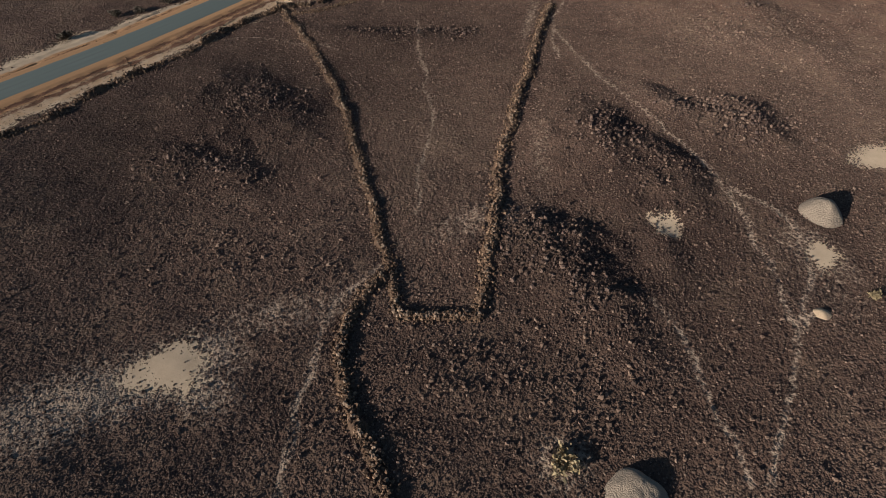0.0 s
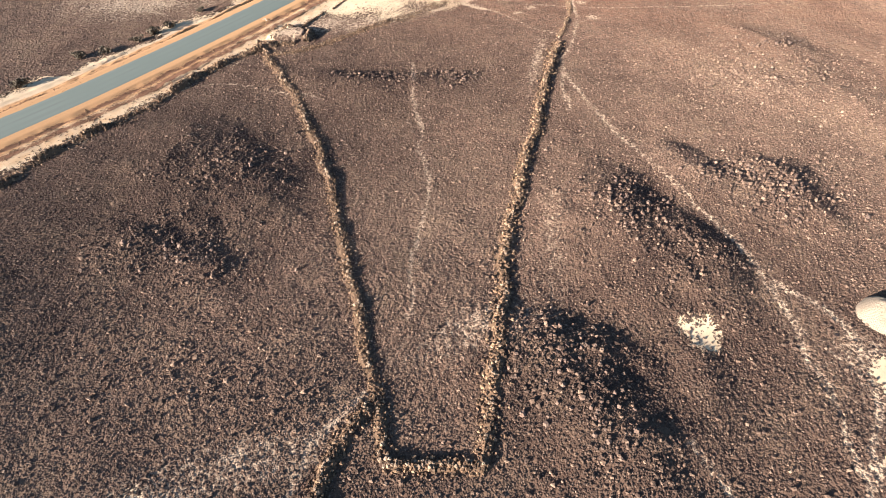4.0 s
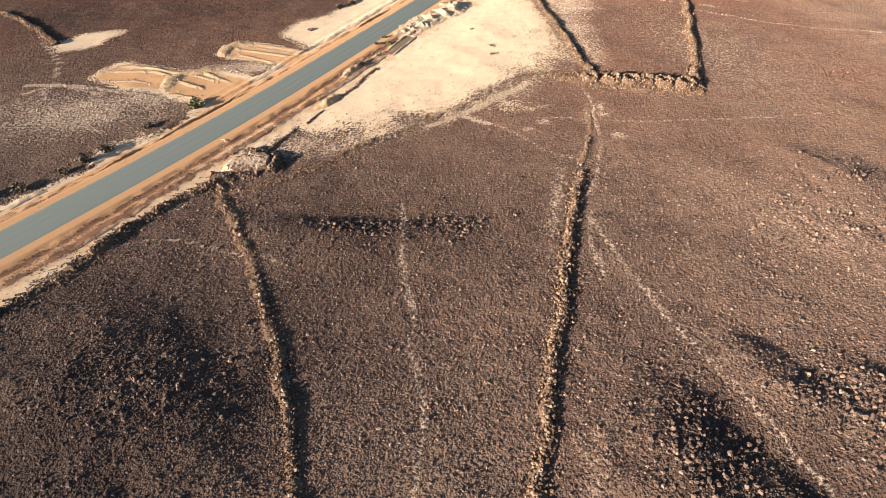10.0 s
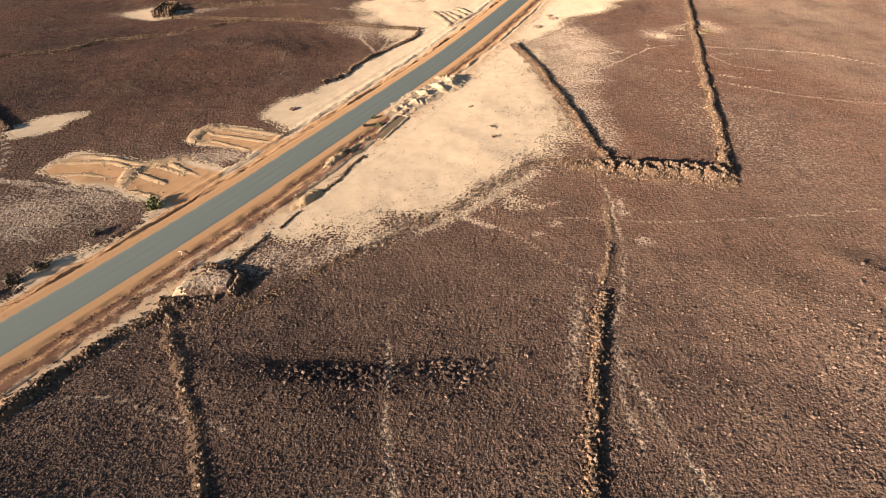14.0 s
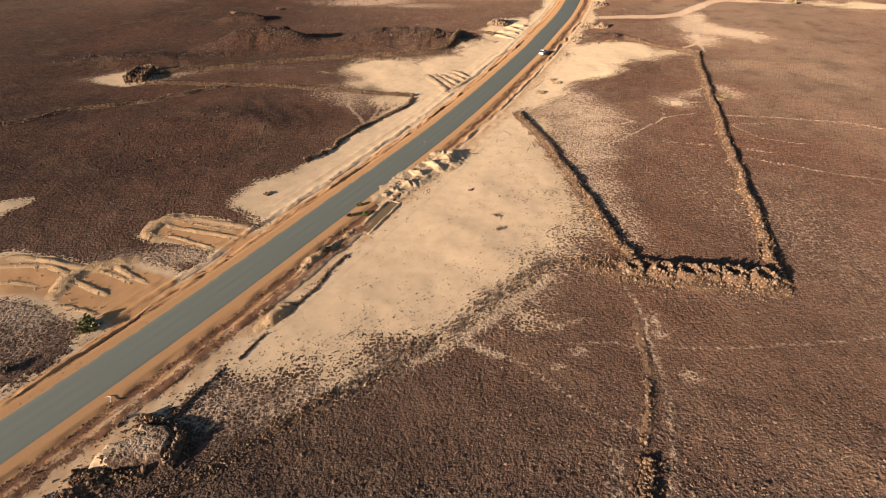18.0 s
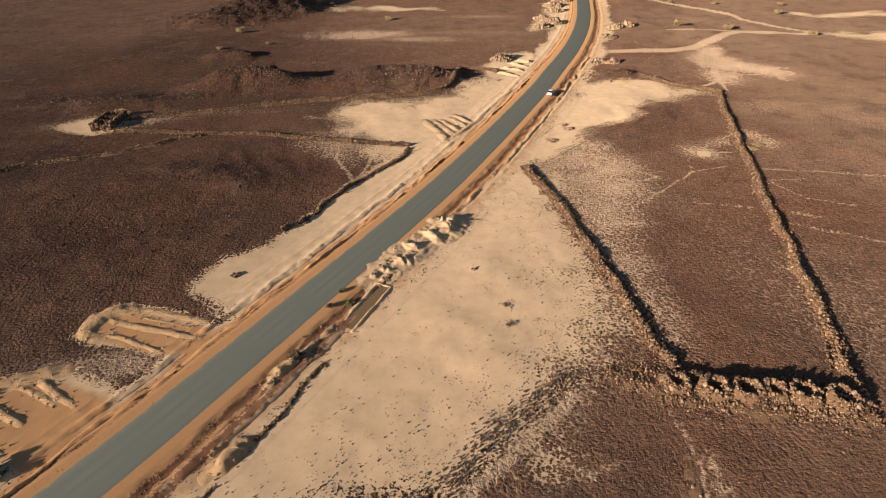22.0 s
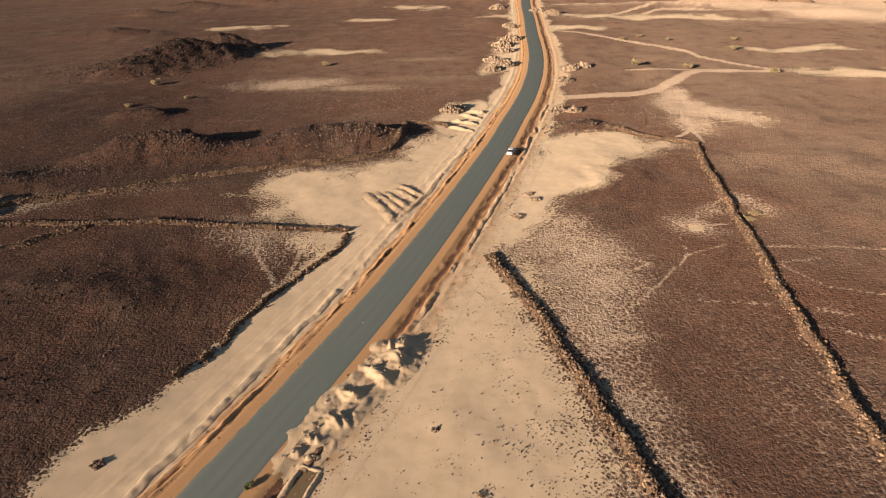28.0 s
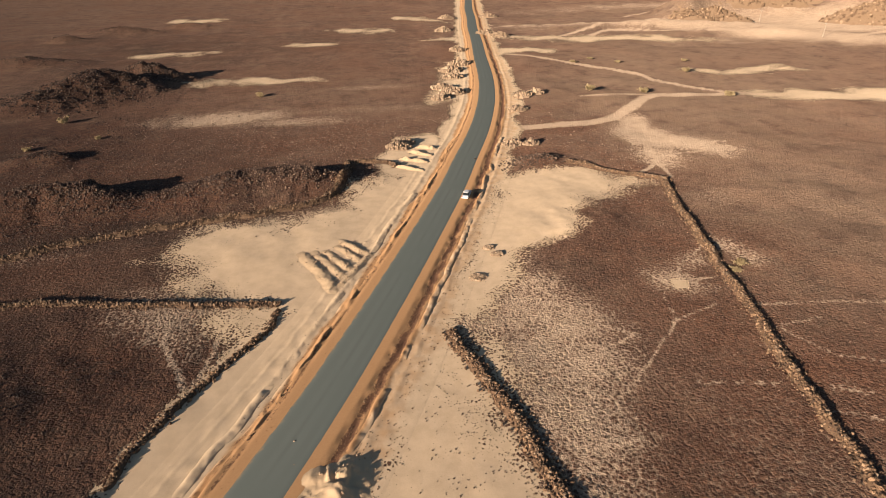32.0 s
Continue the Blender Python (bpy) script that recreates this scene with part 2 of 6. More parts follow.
# sand flats, their outlines and how softly they end
FLATS = [
    ([(-30, 65), (-25, 76), (-18, 90), (-9.5, 106), (-2, 114), (8, 130), (13, 148), (19, 161), (22, 158), (22.5, 138), (23, 118),
      (22.6, 104), (19.5, 92), (10, 79), (-2, 69), (-14, 63.5), (-24, 62)], 4.0),
    ([(19.6, 160.8), (27, 175), (34, 191), (45, 214), (47, 224), (57, 222.5), (73, 220), (83, 213.5), (69, 208), (57, 200), (49, 191), (40, 184), (34.5, 177), (27, 164)], 3.2),
    ([(-8, 171.6), (1.2, 173.6), (12.8, 194.8), (21, 213), (25, 222), (31, 238), (22, 234), (11, 222), (3, 208.9), (-10, 205), (-23, 205), (-28.5, 195), (-23.6, 187),
      (-17, 179), (-13.5, 174.6)], 5.0),
    ([(-43, 107), (-40, 114.6), (-34.8, 119.9), (-30, 125.5), (-26.3, 134), (-22.5, 142), (-16.3, 156), (-6, 170.8), (2, 178), (-4, 163), (-11, 141),
      (-20, 125), (-26, 114), (-33, 103)], 1.6),
    ([(-58, 96), (-54.5, 102.5), (-48.5, 102), (-36.5, 98.1), (-33, 100), (-38, 91), (-44, 92), (-54.3, 95)], 0.8),
    ([(-84, 83), (-80, 89), (-63, 87.5), (-58, 88), (-46, 84), (-43, 78), (-49, 70), (-55, 73), (-66.5, 78), (-74, 79)], 1.0),
    ([(-100, 199), (-112, 190), (-108, 186), (-100, 185), (-94, 187), (-96, 196)], 1.5),
    ([(52, -38), (54.5, -36.5), (56.5, -39), (53, -42)], 0.8),
    ([(70, -17), (74, -12), (84, -10), (90, -15), (80, -18)], 1.0),
    ([(-36, -61), (-32, -57.2), (-29.5, -58), (-30.5, -60.5)], 1.4),
    ([(30.6, -30.6), (34, -31.2), (33.8, -34), (32, -34.2)], 0.9),
    ([(-62.7, 57), (-66, 52.5), (-66, 48.5), (-63, 45), (-60, 50), (-59, 55)], 1.2), ([(-99, 100.5), (-96, 105), (-87.5, 108.6), (-90, 102), (-95, 98.4)], 1.4),
    ([(43, 306), (50, 334), (60, 372), (64, 388), (72, 384), (64, 345), (55, 316)], 2.5), ([(18, 232), (18, 246), (24, 262), (36, 266), (34, 244), (26, 232)], 2.0),
    ([(-37.5, 55), (-33, 62.5), (-28.5, 70), (-31, 71), (-37, 63), (-42, 55)], 0.8),
    ([(66.5, 165.5), (68.5, 164.6), (67.8, 162.8), (66, 163.2)], 0.4),
    ([(-62, 363), (-46, 366), (-9, 366), (-8, 361), (-30, 360), (-50, 358)], 3.0), ([(-22, 464), (5, 468), (6, 461), (-20, 458)], 3.0),
    ([(-104, 446), (-64, 450), (-64, 446), (-100, 440)], 3.0), ([(14, 515), (45, 509), (44, 503), (16, 506)], 4.0),
    ([(60, 466), (89, 463), (88, 456), (62, 459)], 3.0), ([(-123, 606), (-83, 602), (-84, 594), (-120, 596)], 4.0),
    ([(98, 420), (128, 413), (126, 404), (99, 408)], 2.5), ([(120, 462), (170, 452), (236, 422), (232, 418), (160, 440), (122, 452)], 4.0),
    ([(171, 340), (223, 338), (224, 331), (176, 332)], 3.0), ([(175, 292), (229, 290), (290, 280), (290, 262), (229, 274), (185, 286)], 4.0),
    ([(57, 580), (93, 552), (93, 540), (58, 570)], 4.0)]
# thin pale dust between the stones: x, y, half length, half width, turn, strength
DUST = [(-33.5, -60, 6.5, 3.4, 15, 0.85), (-42, -64, 12, 4, 22, 0.6), (-22, -51, 14, 3, 18, 0.25), (-29, -62, 3, 5, 60, 0.55),
        (-78, 68, 14, 8, 10, 0.42), (-66, 74, 8, 3, 5, 0.5), (44, 77.5, 14, 2.6, -6, 0.1), (-37.5, 49, 3.2, 1.6, 0, 0.6), (-20, 176, 16, 7, 5, 0.42),
        (-28, 172, 5, 9, 20, 0.4), (-14, 60, 14, 3, 30, 0.4), (19.7, 65, 1.3, 1.0, 0, 0.45), (16.2, 62.2, 1.0, 0.6, 0, 0.45), (32.6, 71.5, 0.8, 1.8, 0, 0.35), (32.3, 68.4, 1.0, 0.8, 0, 0.5), (34, 60, 1.0, 1.0, 0, 0.45), (20.8, 71.8, 2.0, 0.6, 20, 0.3), (-30, 56, 8, 4, 30, 0.35), (16, 96, 8, 16, -20, 0.45),
        (66, 100, 20, 40, 20, 0.12), (98, 199, 8, 6, 30, 0.14), (108, 263, 4, 8, -20, 1.0), (105, 250, 6, 11, 5, 1.0), (113, 239, 5, 9, 40, 0.95), (100, 231, 6, 8, 0, 0.45), (118, 232, 7, 3, -20, 0.6), (300, 425, 75, 18, -35, 0.62), (370, 470, 80, 40, -15, 0.5), (250, 470, 40, 14, -20, 0.5), (40, 2, 3.2, 22, 38, 0.1), (46, -32, 3, 14, 5, 0.1),
        (60, 30, 14, 10, 0, 0.12), (-37, 302, 18, 7, 5, 0.6), (-12, 292, 20, 5, 0, 0.3), (-100, 192, 14, 5, 10, 0.6), (-75, 198, 22, 3, 6, 0.15), (67, 165, 4, 4, 30, 0.5), (74, 171, 6, 3, 25, 0.26), (84, 176, 3, 4, 20, 0.36), (86, 170, 3, 4, 20, 0.3),
        (16, -16, 2.0, 16, -5, 0.15), (4, -32, 8, 3, 30, 0.25), (19, 40, 1.2, 9, -12, 0.3), (54, -38, 3, 4, 20, 0.35), (52, -46, 5, 7, 20, 0.12), (-54, 88, 6, 4, 20, 0.45), (-48, 90, 6, 3, 20, 0.5),
        (13, -70, 2.5, 2.5, 0, 0.5), (0, 305, 60, 6, -4, 0.12), (20, 340, 18, 4, 0, 0.2), (300, 465, 110, 12, -14, 0.6), (420, 450, 120, 16, 10, 0.6), (430, 600, 160, 20, 0, 0.5)]
# wider stretches of dust: outline, softness, strength
DUST_FLATS = [
    ([(21, 160), (28, 172), (37, 184), (42, 176), (45, 162), (50, 153), (45, 142), (41, 130), (37.5, 116), (36, 104), (35.2, 92), (33.4, 92), (30.5, 110), (26, 136)], 6.5, 0.46),
    ([(14, 108), (15, 128), (17, 146), (20, 156), (25.5, 132), (29, 112), (31, 95), (22, 90)], 4.0, 0.4)]
# trodden ways: points, half width, strength
WAYS = [
    ([(-7.8, -41.2), (-12.6, -46.4), (-16, -52.9), (-16.2, -59.4), (-16.5, -67.8), (-17, -76)], 0.42, 0.5),
    ([(-8.9, 37.7), (-6.9, 20.8), (-5, 10.5), (-5.1, 4), (-3.1, -2.9), (-3.5, -12.1), (-4.2, -20.7), (-4.7, -31)], 0.3, 0.46),
    ([(24, 34), (29.8, 15.1), (34.6, 4.2), (40.6, -10.5), (45.5, -25.5), (45.5, -35.5), (45.5, -46), (45.1, -50.6), (47.6, -51.4), (49.5, -49)], 0.36, 0.45),
    ([(28, -48), (30.1, -54.4), (31.1, -59.1), (31.7, -65.4), (31.7, -72)], 0.4, 0.5),
    ([(46, -24), (52, -30), (53, -36), (50, -44), (47, -50), (40, -62), (34, -72)], 0.35, 0.5),
    ([(30.8, 80), (31, 72), (30, 65.4), (30.5, 58.4), (28.7, 50.6), (24.6, 39.8), (23, 30.8), (23.5, 20)], 0.34, 0.38),
    ([(-4.5, 63.4), (1.2, 67.1), (5.9, 70.9), (12.1, 77.3), (18.1, 83.4)], 0.9, 0.8), ([(1.5, 67.4), (3.4, 66.2), (8.4, 64.3)], 0.5, 0.8), ([(10, 75.5), (14, 73), (18, 70)], 0.4, 0.6), ([(-16.5, 59), (-12.7, 60.7), (-8.5, 63.4)], 0.45, 0.9),
    ([(3, 68), (7, 66), (12.9, 60.8), (18.8, 54), (27, 50)], 0.22, 0.34), ([(16, 67), (23.5, 66.9), (31, 66), (50, 66), (80, 70)], 0.25, 0.25),
    ([(67, 168), (62, 160), (58.5, 151.4), (48.6, 142.4), (36.6, 132.6), (28.6, 125.8)], 0.12, 0.5), ([(67, 167), (76.7, 173.9), (82, 180)], 0.16, 0.55), ([(67, 165), (75.7, 164.5)], 0.16, 0.5), ([(50.3, 150.5), (37.9, 145), (30, 140.9)], 0.18, 0.7), ([(33, 176), (45, 188), (57, 197.5), (82, 213)], 0.4, 0.7), ([(40, 172), (34, 166), (44, 156), (52, 150)], 0.3, 0.55), ([(55.7, 137.9), (67.6, 135.5)], 0.16, 0.36),
    ([(58.5, 152.5), (69.8, 156.2)], 0.16, 0.45), ([(36, 180), (31, 168), (26, 156)], 0.4, 0.6),
    ([(12, 128), (18, 112), (21, 98), (25, 90)], 0.35, 0.8), ([(28, 124), (22, 110), (14, 96)], 0.35, 0.8), ([(24, 106), (18, 116), (17, 130)], 0.35, 0.75), ([(-27.4, 170), (-26, 162), (-25, 158.5), (-21.3, 151.3)], 0.3, 0.85),
    ([(-20.6, 151.4), (-19, 160), (-17.7, 166.7), (-16.2, 172.8)], 0.3, 0.75), ([(-5.7, 164.8), (-14.5, 148.7), (-18.7, 141)], 0.35, 0.6), ([(18.5, 180), (14.9, 158.3), (8.9, 143.8), (5.1, 135.6)], 0.5, 0.9), ([(-2.2, 121.8), (-6.3, 109.5), (-8.3, 103.7)], 0.5, 0.9), ([(-96, 79.3), (-83.8, 79.4), (-70.1, 76), (-64.5, 73.7)], 0.5, 0.85), ([(-94, 75.8), (-89.3, 80.6), (-78.4, 75.9), (-73.6, 78.3)], 0.4, 0.7), ([(-87, 63), (-76.4, 65.2), (-69.1, 73.7)], 0.35, 0.6), ([(-104.3, 102.7), (-93.5, 88.2), (-90.2, 73.6)], 0.4, 0.5), ([(-87.5, 65), (-79.8, 63.2), (-69.2, 59.5)], 0.35, 0.5),
    ([(59, 268), (80, 268), (100, 271), (114, 281), (132, 297), (144, 296), (170, 297), (188, 288), (218, 274), (300, 240)], 2.2, 1.0),
    ([(96, 418), (102, 404), (124, 374), (146, 340), (148, 322), (170, 300)], 1.5, 0.95), ([(104, 302), (130, 301), (150, 298)], 1.0, 0.6),
    ([(106, 470), (160, 448), (200, 470), (250, 440), (330, 440)], 1.6, 0.8), ([(110, 520), (180, 500), (230, 470), (300, 480)], 1.4, 0.7),
    ([(104, 254), (100, 238), (95.7, 226.7), (90, 221.5), (86.8, 219.2)], 0.5, 0.95), ([(99, 240), (96.4, 228), (95.5, 221), (94.4, 215.1)], 0.45, 0.9),
    ([(95, 228), (105, 231), (114, 231)], 0.35, 0.7), ([(110, 250), (116, 241), (124, 236)], 0.4, 0.7), ([(150, 455), (230, 500), (320, 486), (400, 470)], 1.5, 0.9), ([(240, 540), (300, 560), (380, 600)], 1.6, 0.8), ([(280, 470), (340, 440), (440, 420)], 1.6, 0.9), ([(310, 395), (360, 420), (420, 430)], 2.0, 0.8),
    ([(75.6, 148.3), (80.7, 139.1), (90, 136)], 0.2, 0.36), ([(76.8, 148.3), (85.6, 149.2)], 0.3, 0.28), ([(73.9, 133.3), (77.9, 131.3)], 0.6, 0.3),
    ([(68, 130), (95, 118), (130, 110)], 0.4, 0.3), ([(75, 155), (110, 148), (150, 120)], 0.4, 0.3),
    ([(-60, 25), (-45, 28), (-38, 26), (-25, 22)], 0.3, 0.35), ([(14, 136), (17, 146), (24, 160), (34, 178)], 0.9, 0.7)]


# where the ground is stonier and darker (-) or barer and lighter (+), with some shade of slopes and backscatter painted
# in: x, y, half length, half width, turn, amount
TONES = [(-76, 142, 56, 34, 18, -1.2), (-125, 200, 70, 60, 0, -0.95), (-85, 285, 60, 55, 0, -0.7), (-60, 450, 90, 80, 0, -0.3), (-54, -8, 26, 30, 0, -0.75), (-30, -4, 14, 16, 0, -0.15), (-95, 350, 30, 22, 15, -1.0), (-40, 224, 48, 14, 5, -0.7), (35, -45, 34, 24, 0, -0.4), (44, -16, 22, 20, 0, -0.35), (-105, 206, 18, 7, 5, -0.2),
         # the first four also paint in shade on the scarps, besides their dark boulders
         (12, -41, 9, 7, 0, -0.4), (33, -8, 8, 10, 0, -0.4), (55, -4, 12, 9, 0, -0.3), (-12, 31, 14, 4, 0, -0.5), (-20, 45, 22, 18, 0, -0.3), (10, 55, 24, 22, 0, -0.25), (-150, 470, 90, 70, 0, -0.4),
         (75, 55, 38, 40, 0, 0.2), (82, -8, 34, 34, 0, 0.1), (60, 0, 40, 26, 0, 0.0), (-95, 250, 50, 45, 0, -0.6), (340, 470, 110, 60, -20, 0.8), (122, 165, 42, 75, 0, 0.75), (104, 222, 34, 26, 0, 0.4), (155, 280, 80, 70, 0, 0.85), (170, 380, 60, 40, 0, 0.3), (64, 108, 28, 36, 0, -0.35), (-5, 22, 26, 18, 0, -0.3), (0, -14, 12, 20, 0, 0.2), (42, 18, 22, 18, 0, 0.1), (58, 178, 15, 17, 30, -0.5),
         (45, 120, 10, 20, -15, -0.2), (0, -20, 14, 30, 0, 0.1), (300, 480, 160, 120, 0, 0.6), (60, 310, 90, 60, 0, 0.25), (-20, 330, 60, 60, 0, 0.2), (-75, 70, 18, 14, 0, -0.1)]


def tone_at(x, y):
    x, y = np.asarray(x, float), np.asarray(y, float)
    out = (fbm(x, y, 30, 3, 91) - 0.5) * 0.7
    for cx, cy, a, b, turn, s in TONES:
        c, n = math.cos(radians(turn)), math.sin(radians(turn))
        near = (np.abs(x - cx) < 2.6 * max(a, b)) & (np.abs(y - cy) < 2.6 * max(a, b))
        if np.any(near):
            u, v = ((x[near] - cx) * c + (y[near] - cy) * n) / a, (-(x[near] - cx) * n + (y[near] - cy) * c) / b
            out[near] += s * np.exp(-(u * u + v * v))
    return np.clip(out, -1, 1)


def covers(x, y):
    """How much sand, dust, ochre soil and dark grit lies on the ground at each point."""
    x, y = np.asarray(x, float), np.asarray(y, float)
    ragged = (fbm(x, y, 7, 3, 21) - 0.5)
    wx, wy = (fbm(x, y, 16, 3, 22) - 0.5), (fbm(x, y, 16, 3, 23) - 0.5)
    sand = np.zeros(np.shape(x))
    for pts, soft in FLATS:
        p = np.array(pts, float)
        lo, hi = p.min(0) - 4 * soft, p.max(0) + 4 * soft
        near = (x > lo[0]) & (x < hi[0]) & (y > lo[1]) & (y < hi[1])
        if np.any(near):
            d = in_shape(x[near] + wx[near] * (3.2 + 2.4 * (y[near] > 290)) * soft, y[near] + wy[near] * (3.2 + 2.4 * (y[near] > 290)) * soft, pts) + ragged[near] * (2.2 + 1.5 * (y[near] > 290)) * soft
            sand[near] = np.maximum(sand[near], smooth(-2.6 * soft, 1.6 * soft, d) * np.where(y[near] > 285, 0.6, 1.0))
    dust = np.zeros(np.shape(x))
    for cx, cy, a, b, turn, s in DUST:
        c, n = math.cos(radians(turn)), math.sin(radians(turn))
        near = (np.abs(x - cx) < 3 * max(a, b)) & (np.abs(y - cy) < 3 * max(a, b))
        if np.any(near):
            u, v = ((x[near] - cx) * c + (y[near] - cy) * n) / a, (-(x[near] - cx) * n + (y[near] - cy) * c) / b
            dust[near] = np.maximum(dust[near], s * np.exp(-np.minimum((u * u + v * v) * (0.7 + ragged[near]), 30)))
    for pts, soft, s in DUST_FLATS:
        near = (x > 0) & (x < 70) & (y > 75) & (y < 200)
        if np.any(near):
            d = in_shape(x[near] + wx[near] * 14, y[near] + wy[near] * 14, pts)
            dust[near] = np.maximum(dust[near], s * smooth(-1.6 * soft, 1.6 * soft, d) * (0.65 + 0.7 * vnoise(x[near] / 5, y[near] / 5, 33)))
    for pts, half, s in WAYS:
        p = np.array(pts, float)
        lo, hi = p.min(0) - 6 - 4 * half, p.max(0) + 6 + 4 * half
        near = (x > lo[0]) & (x < hi[0]) & (y > lo[1]) & (y < hi[1])
        if not np.any(near):
            continue
        wob = np.array(x[near]) + (vnoise(x[near] / 4, y[near] / 4, 31) - 0.5) * 1.6
        d = np.abs(off_line(wob, y[near], resample(p, 5.0))[0])
        m = 0.85 * s * (1 - smooth(0.4 * half, 1.5 * half + 0.15, d)) * (0.75 + 0.45 * vnoise(x[near] / 3.1, y[near] / 3.1, 9))
        dust[near] = np.maximum(dust[near], m)
    d = off_road(x, y)
    d = d + sway(x, y, d)
    out = np.abs(d)
    left = d < 0
    ochre = np.where(left, 1 - smooth(6.6, 9.4, out + ragged * 1.5), np.maximum(1 - smooth(6.8, 9.6, out + ragged * 1.5), 0.5 * (1 - smooth(10.5, 14.5, out + ragged * 4))))
    for k in (4, 5):
        ochre = np.maximum(ochre, 0.8 * smooth(-1.5, 1.5, in_shape(x, y, FLATS[k][0])))
    grit = np.where(left, 0, np.exp(-((d - 6.7 - 0.4 * ragged) / 0.75) ** 2) + 0.95 * np.exp(-((d - 9.0 - 1.2 * ragged) / 1.0) ** 2) * (1 - smooth(118, 132, y)))
    grit = grit + np.where(left, 0.55 * np.exp(-((d + 5.8 - ragged) / 0.28) ** 2) + 0.4 * np.exp(-((d + 7.6 - 1.2 * ragged) / 0.3) ** 2), 0)
    grit = grit * (0.55 + 0.9 * vnoise(x / 1.7, y / 1.7, 41))
    verge = (1 - smooth(np.where(left & (y < 104) & (y > 30), 7.5, 9), np.where(left & (y < 104) & (y > 30), 11.0, 15.5), out + ragged * 6)) * np.where(left, 0.8, 0.95)
    sand = np.maximum(sand, verge * 0.93)
    return np.clip(sand, 0, 1), np.clip(dust, 0, 1.1), np.clip(ochre, 0, 1), np.clip(grit, 0, 1)


# ---------------------------------------------------------------- materials
def shader(name):
    m = bpy.data.materials.new(name)
    m.use_nodes = True
    return m, m.node_tree.nodes, m.node_tree.links, m.node_tree.nodes["Principled BSDF"]


def node(tree, kind, **values):
    n = tree.nodes.new(kind)
    for k, v in values.items():
        n.inputs[k.replace("_", " ")].default_value = v
    return n


def mathn(tree, op, a, b=None, c=None, clamp=False):
    n = tree.nodes.new("ShaderNodeMath")
    n.operation, n.use_clamp = op, clamp
    for i, v in enumerate((a, b, c)):
        if v is None:
            continue
        if isinstance(v, (int, float)):
            n.inputs[i].default_value = v
        else:
            tree.links.new(v, n.inputs[i])
    return n.outputs[0]


def mixn(tree, fac, a, b):
    n = tree.nodes.new("ShaderNodeMix")
    n.data_type = "RGBA"
    for i, v in ((0, fac), (6, a), (7, b)):
        if isinstance(v, (int, float)):
            n.inputs[i].default_value = v
        elif isinstance(v, tuple):
            n.inputs[i].default_value = (*v, 1)
        else:
            tree.links.new(v, n.inputs[i])
    return n.outputs[2]


def rampn(tree, fac, lo, hi):
    n = tree.nodes.new("ShaderNodeMapRange")
    n.interpolation_type = "SMOOTHSTEP"
    tree.links.new(fac, n.inputs[0])
    for i, v in ((1, lo), (2, hi)):
        n.inputs[i].default_value = v
    return n.outputs[0]


def place(tree):
    return tree.nodes.new("ShaderNodeTexCoord").outputs["Object"]


def noise_tex(tree, at, scale, detail=3.0, rough=0.55):
    n = node(tree, "ShaderNodeTexNoise", Scale=scale, Detail=detail, Roughness=rough)
    tree.links.new(at, n.inputs["Vector"])
    return n.outputs["Fac"]


SAND, SAND_DEEP, OCHRE, GRIT = (0.74, 0.565, 0.385), (0.65, 0.49, 0.325), (0.48, 0.235, 0.098), (0.15, 0.070, 0.040)
BASALT, BASALT_WARM, SOIL = (0.054, 0.035, 0.029), (0.166, 0.104, 0.076), (0.225, 0.142, 0.100)


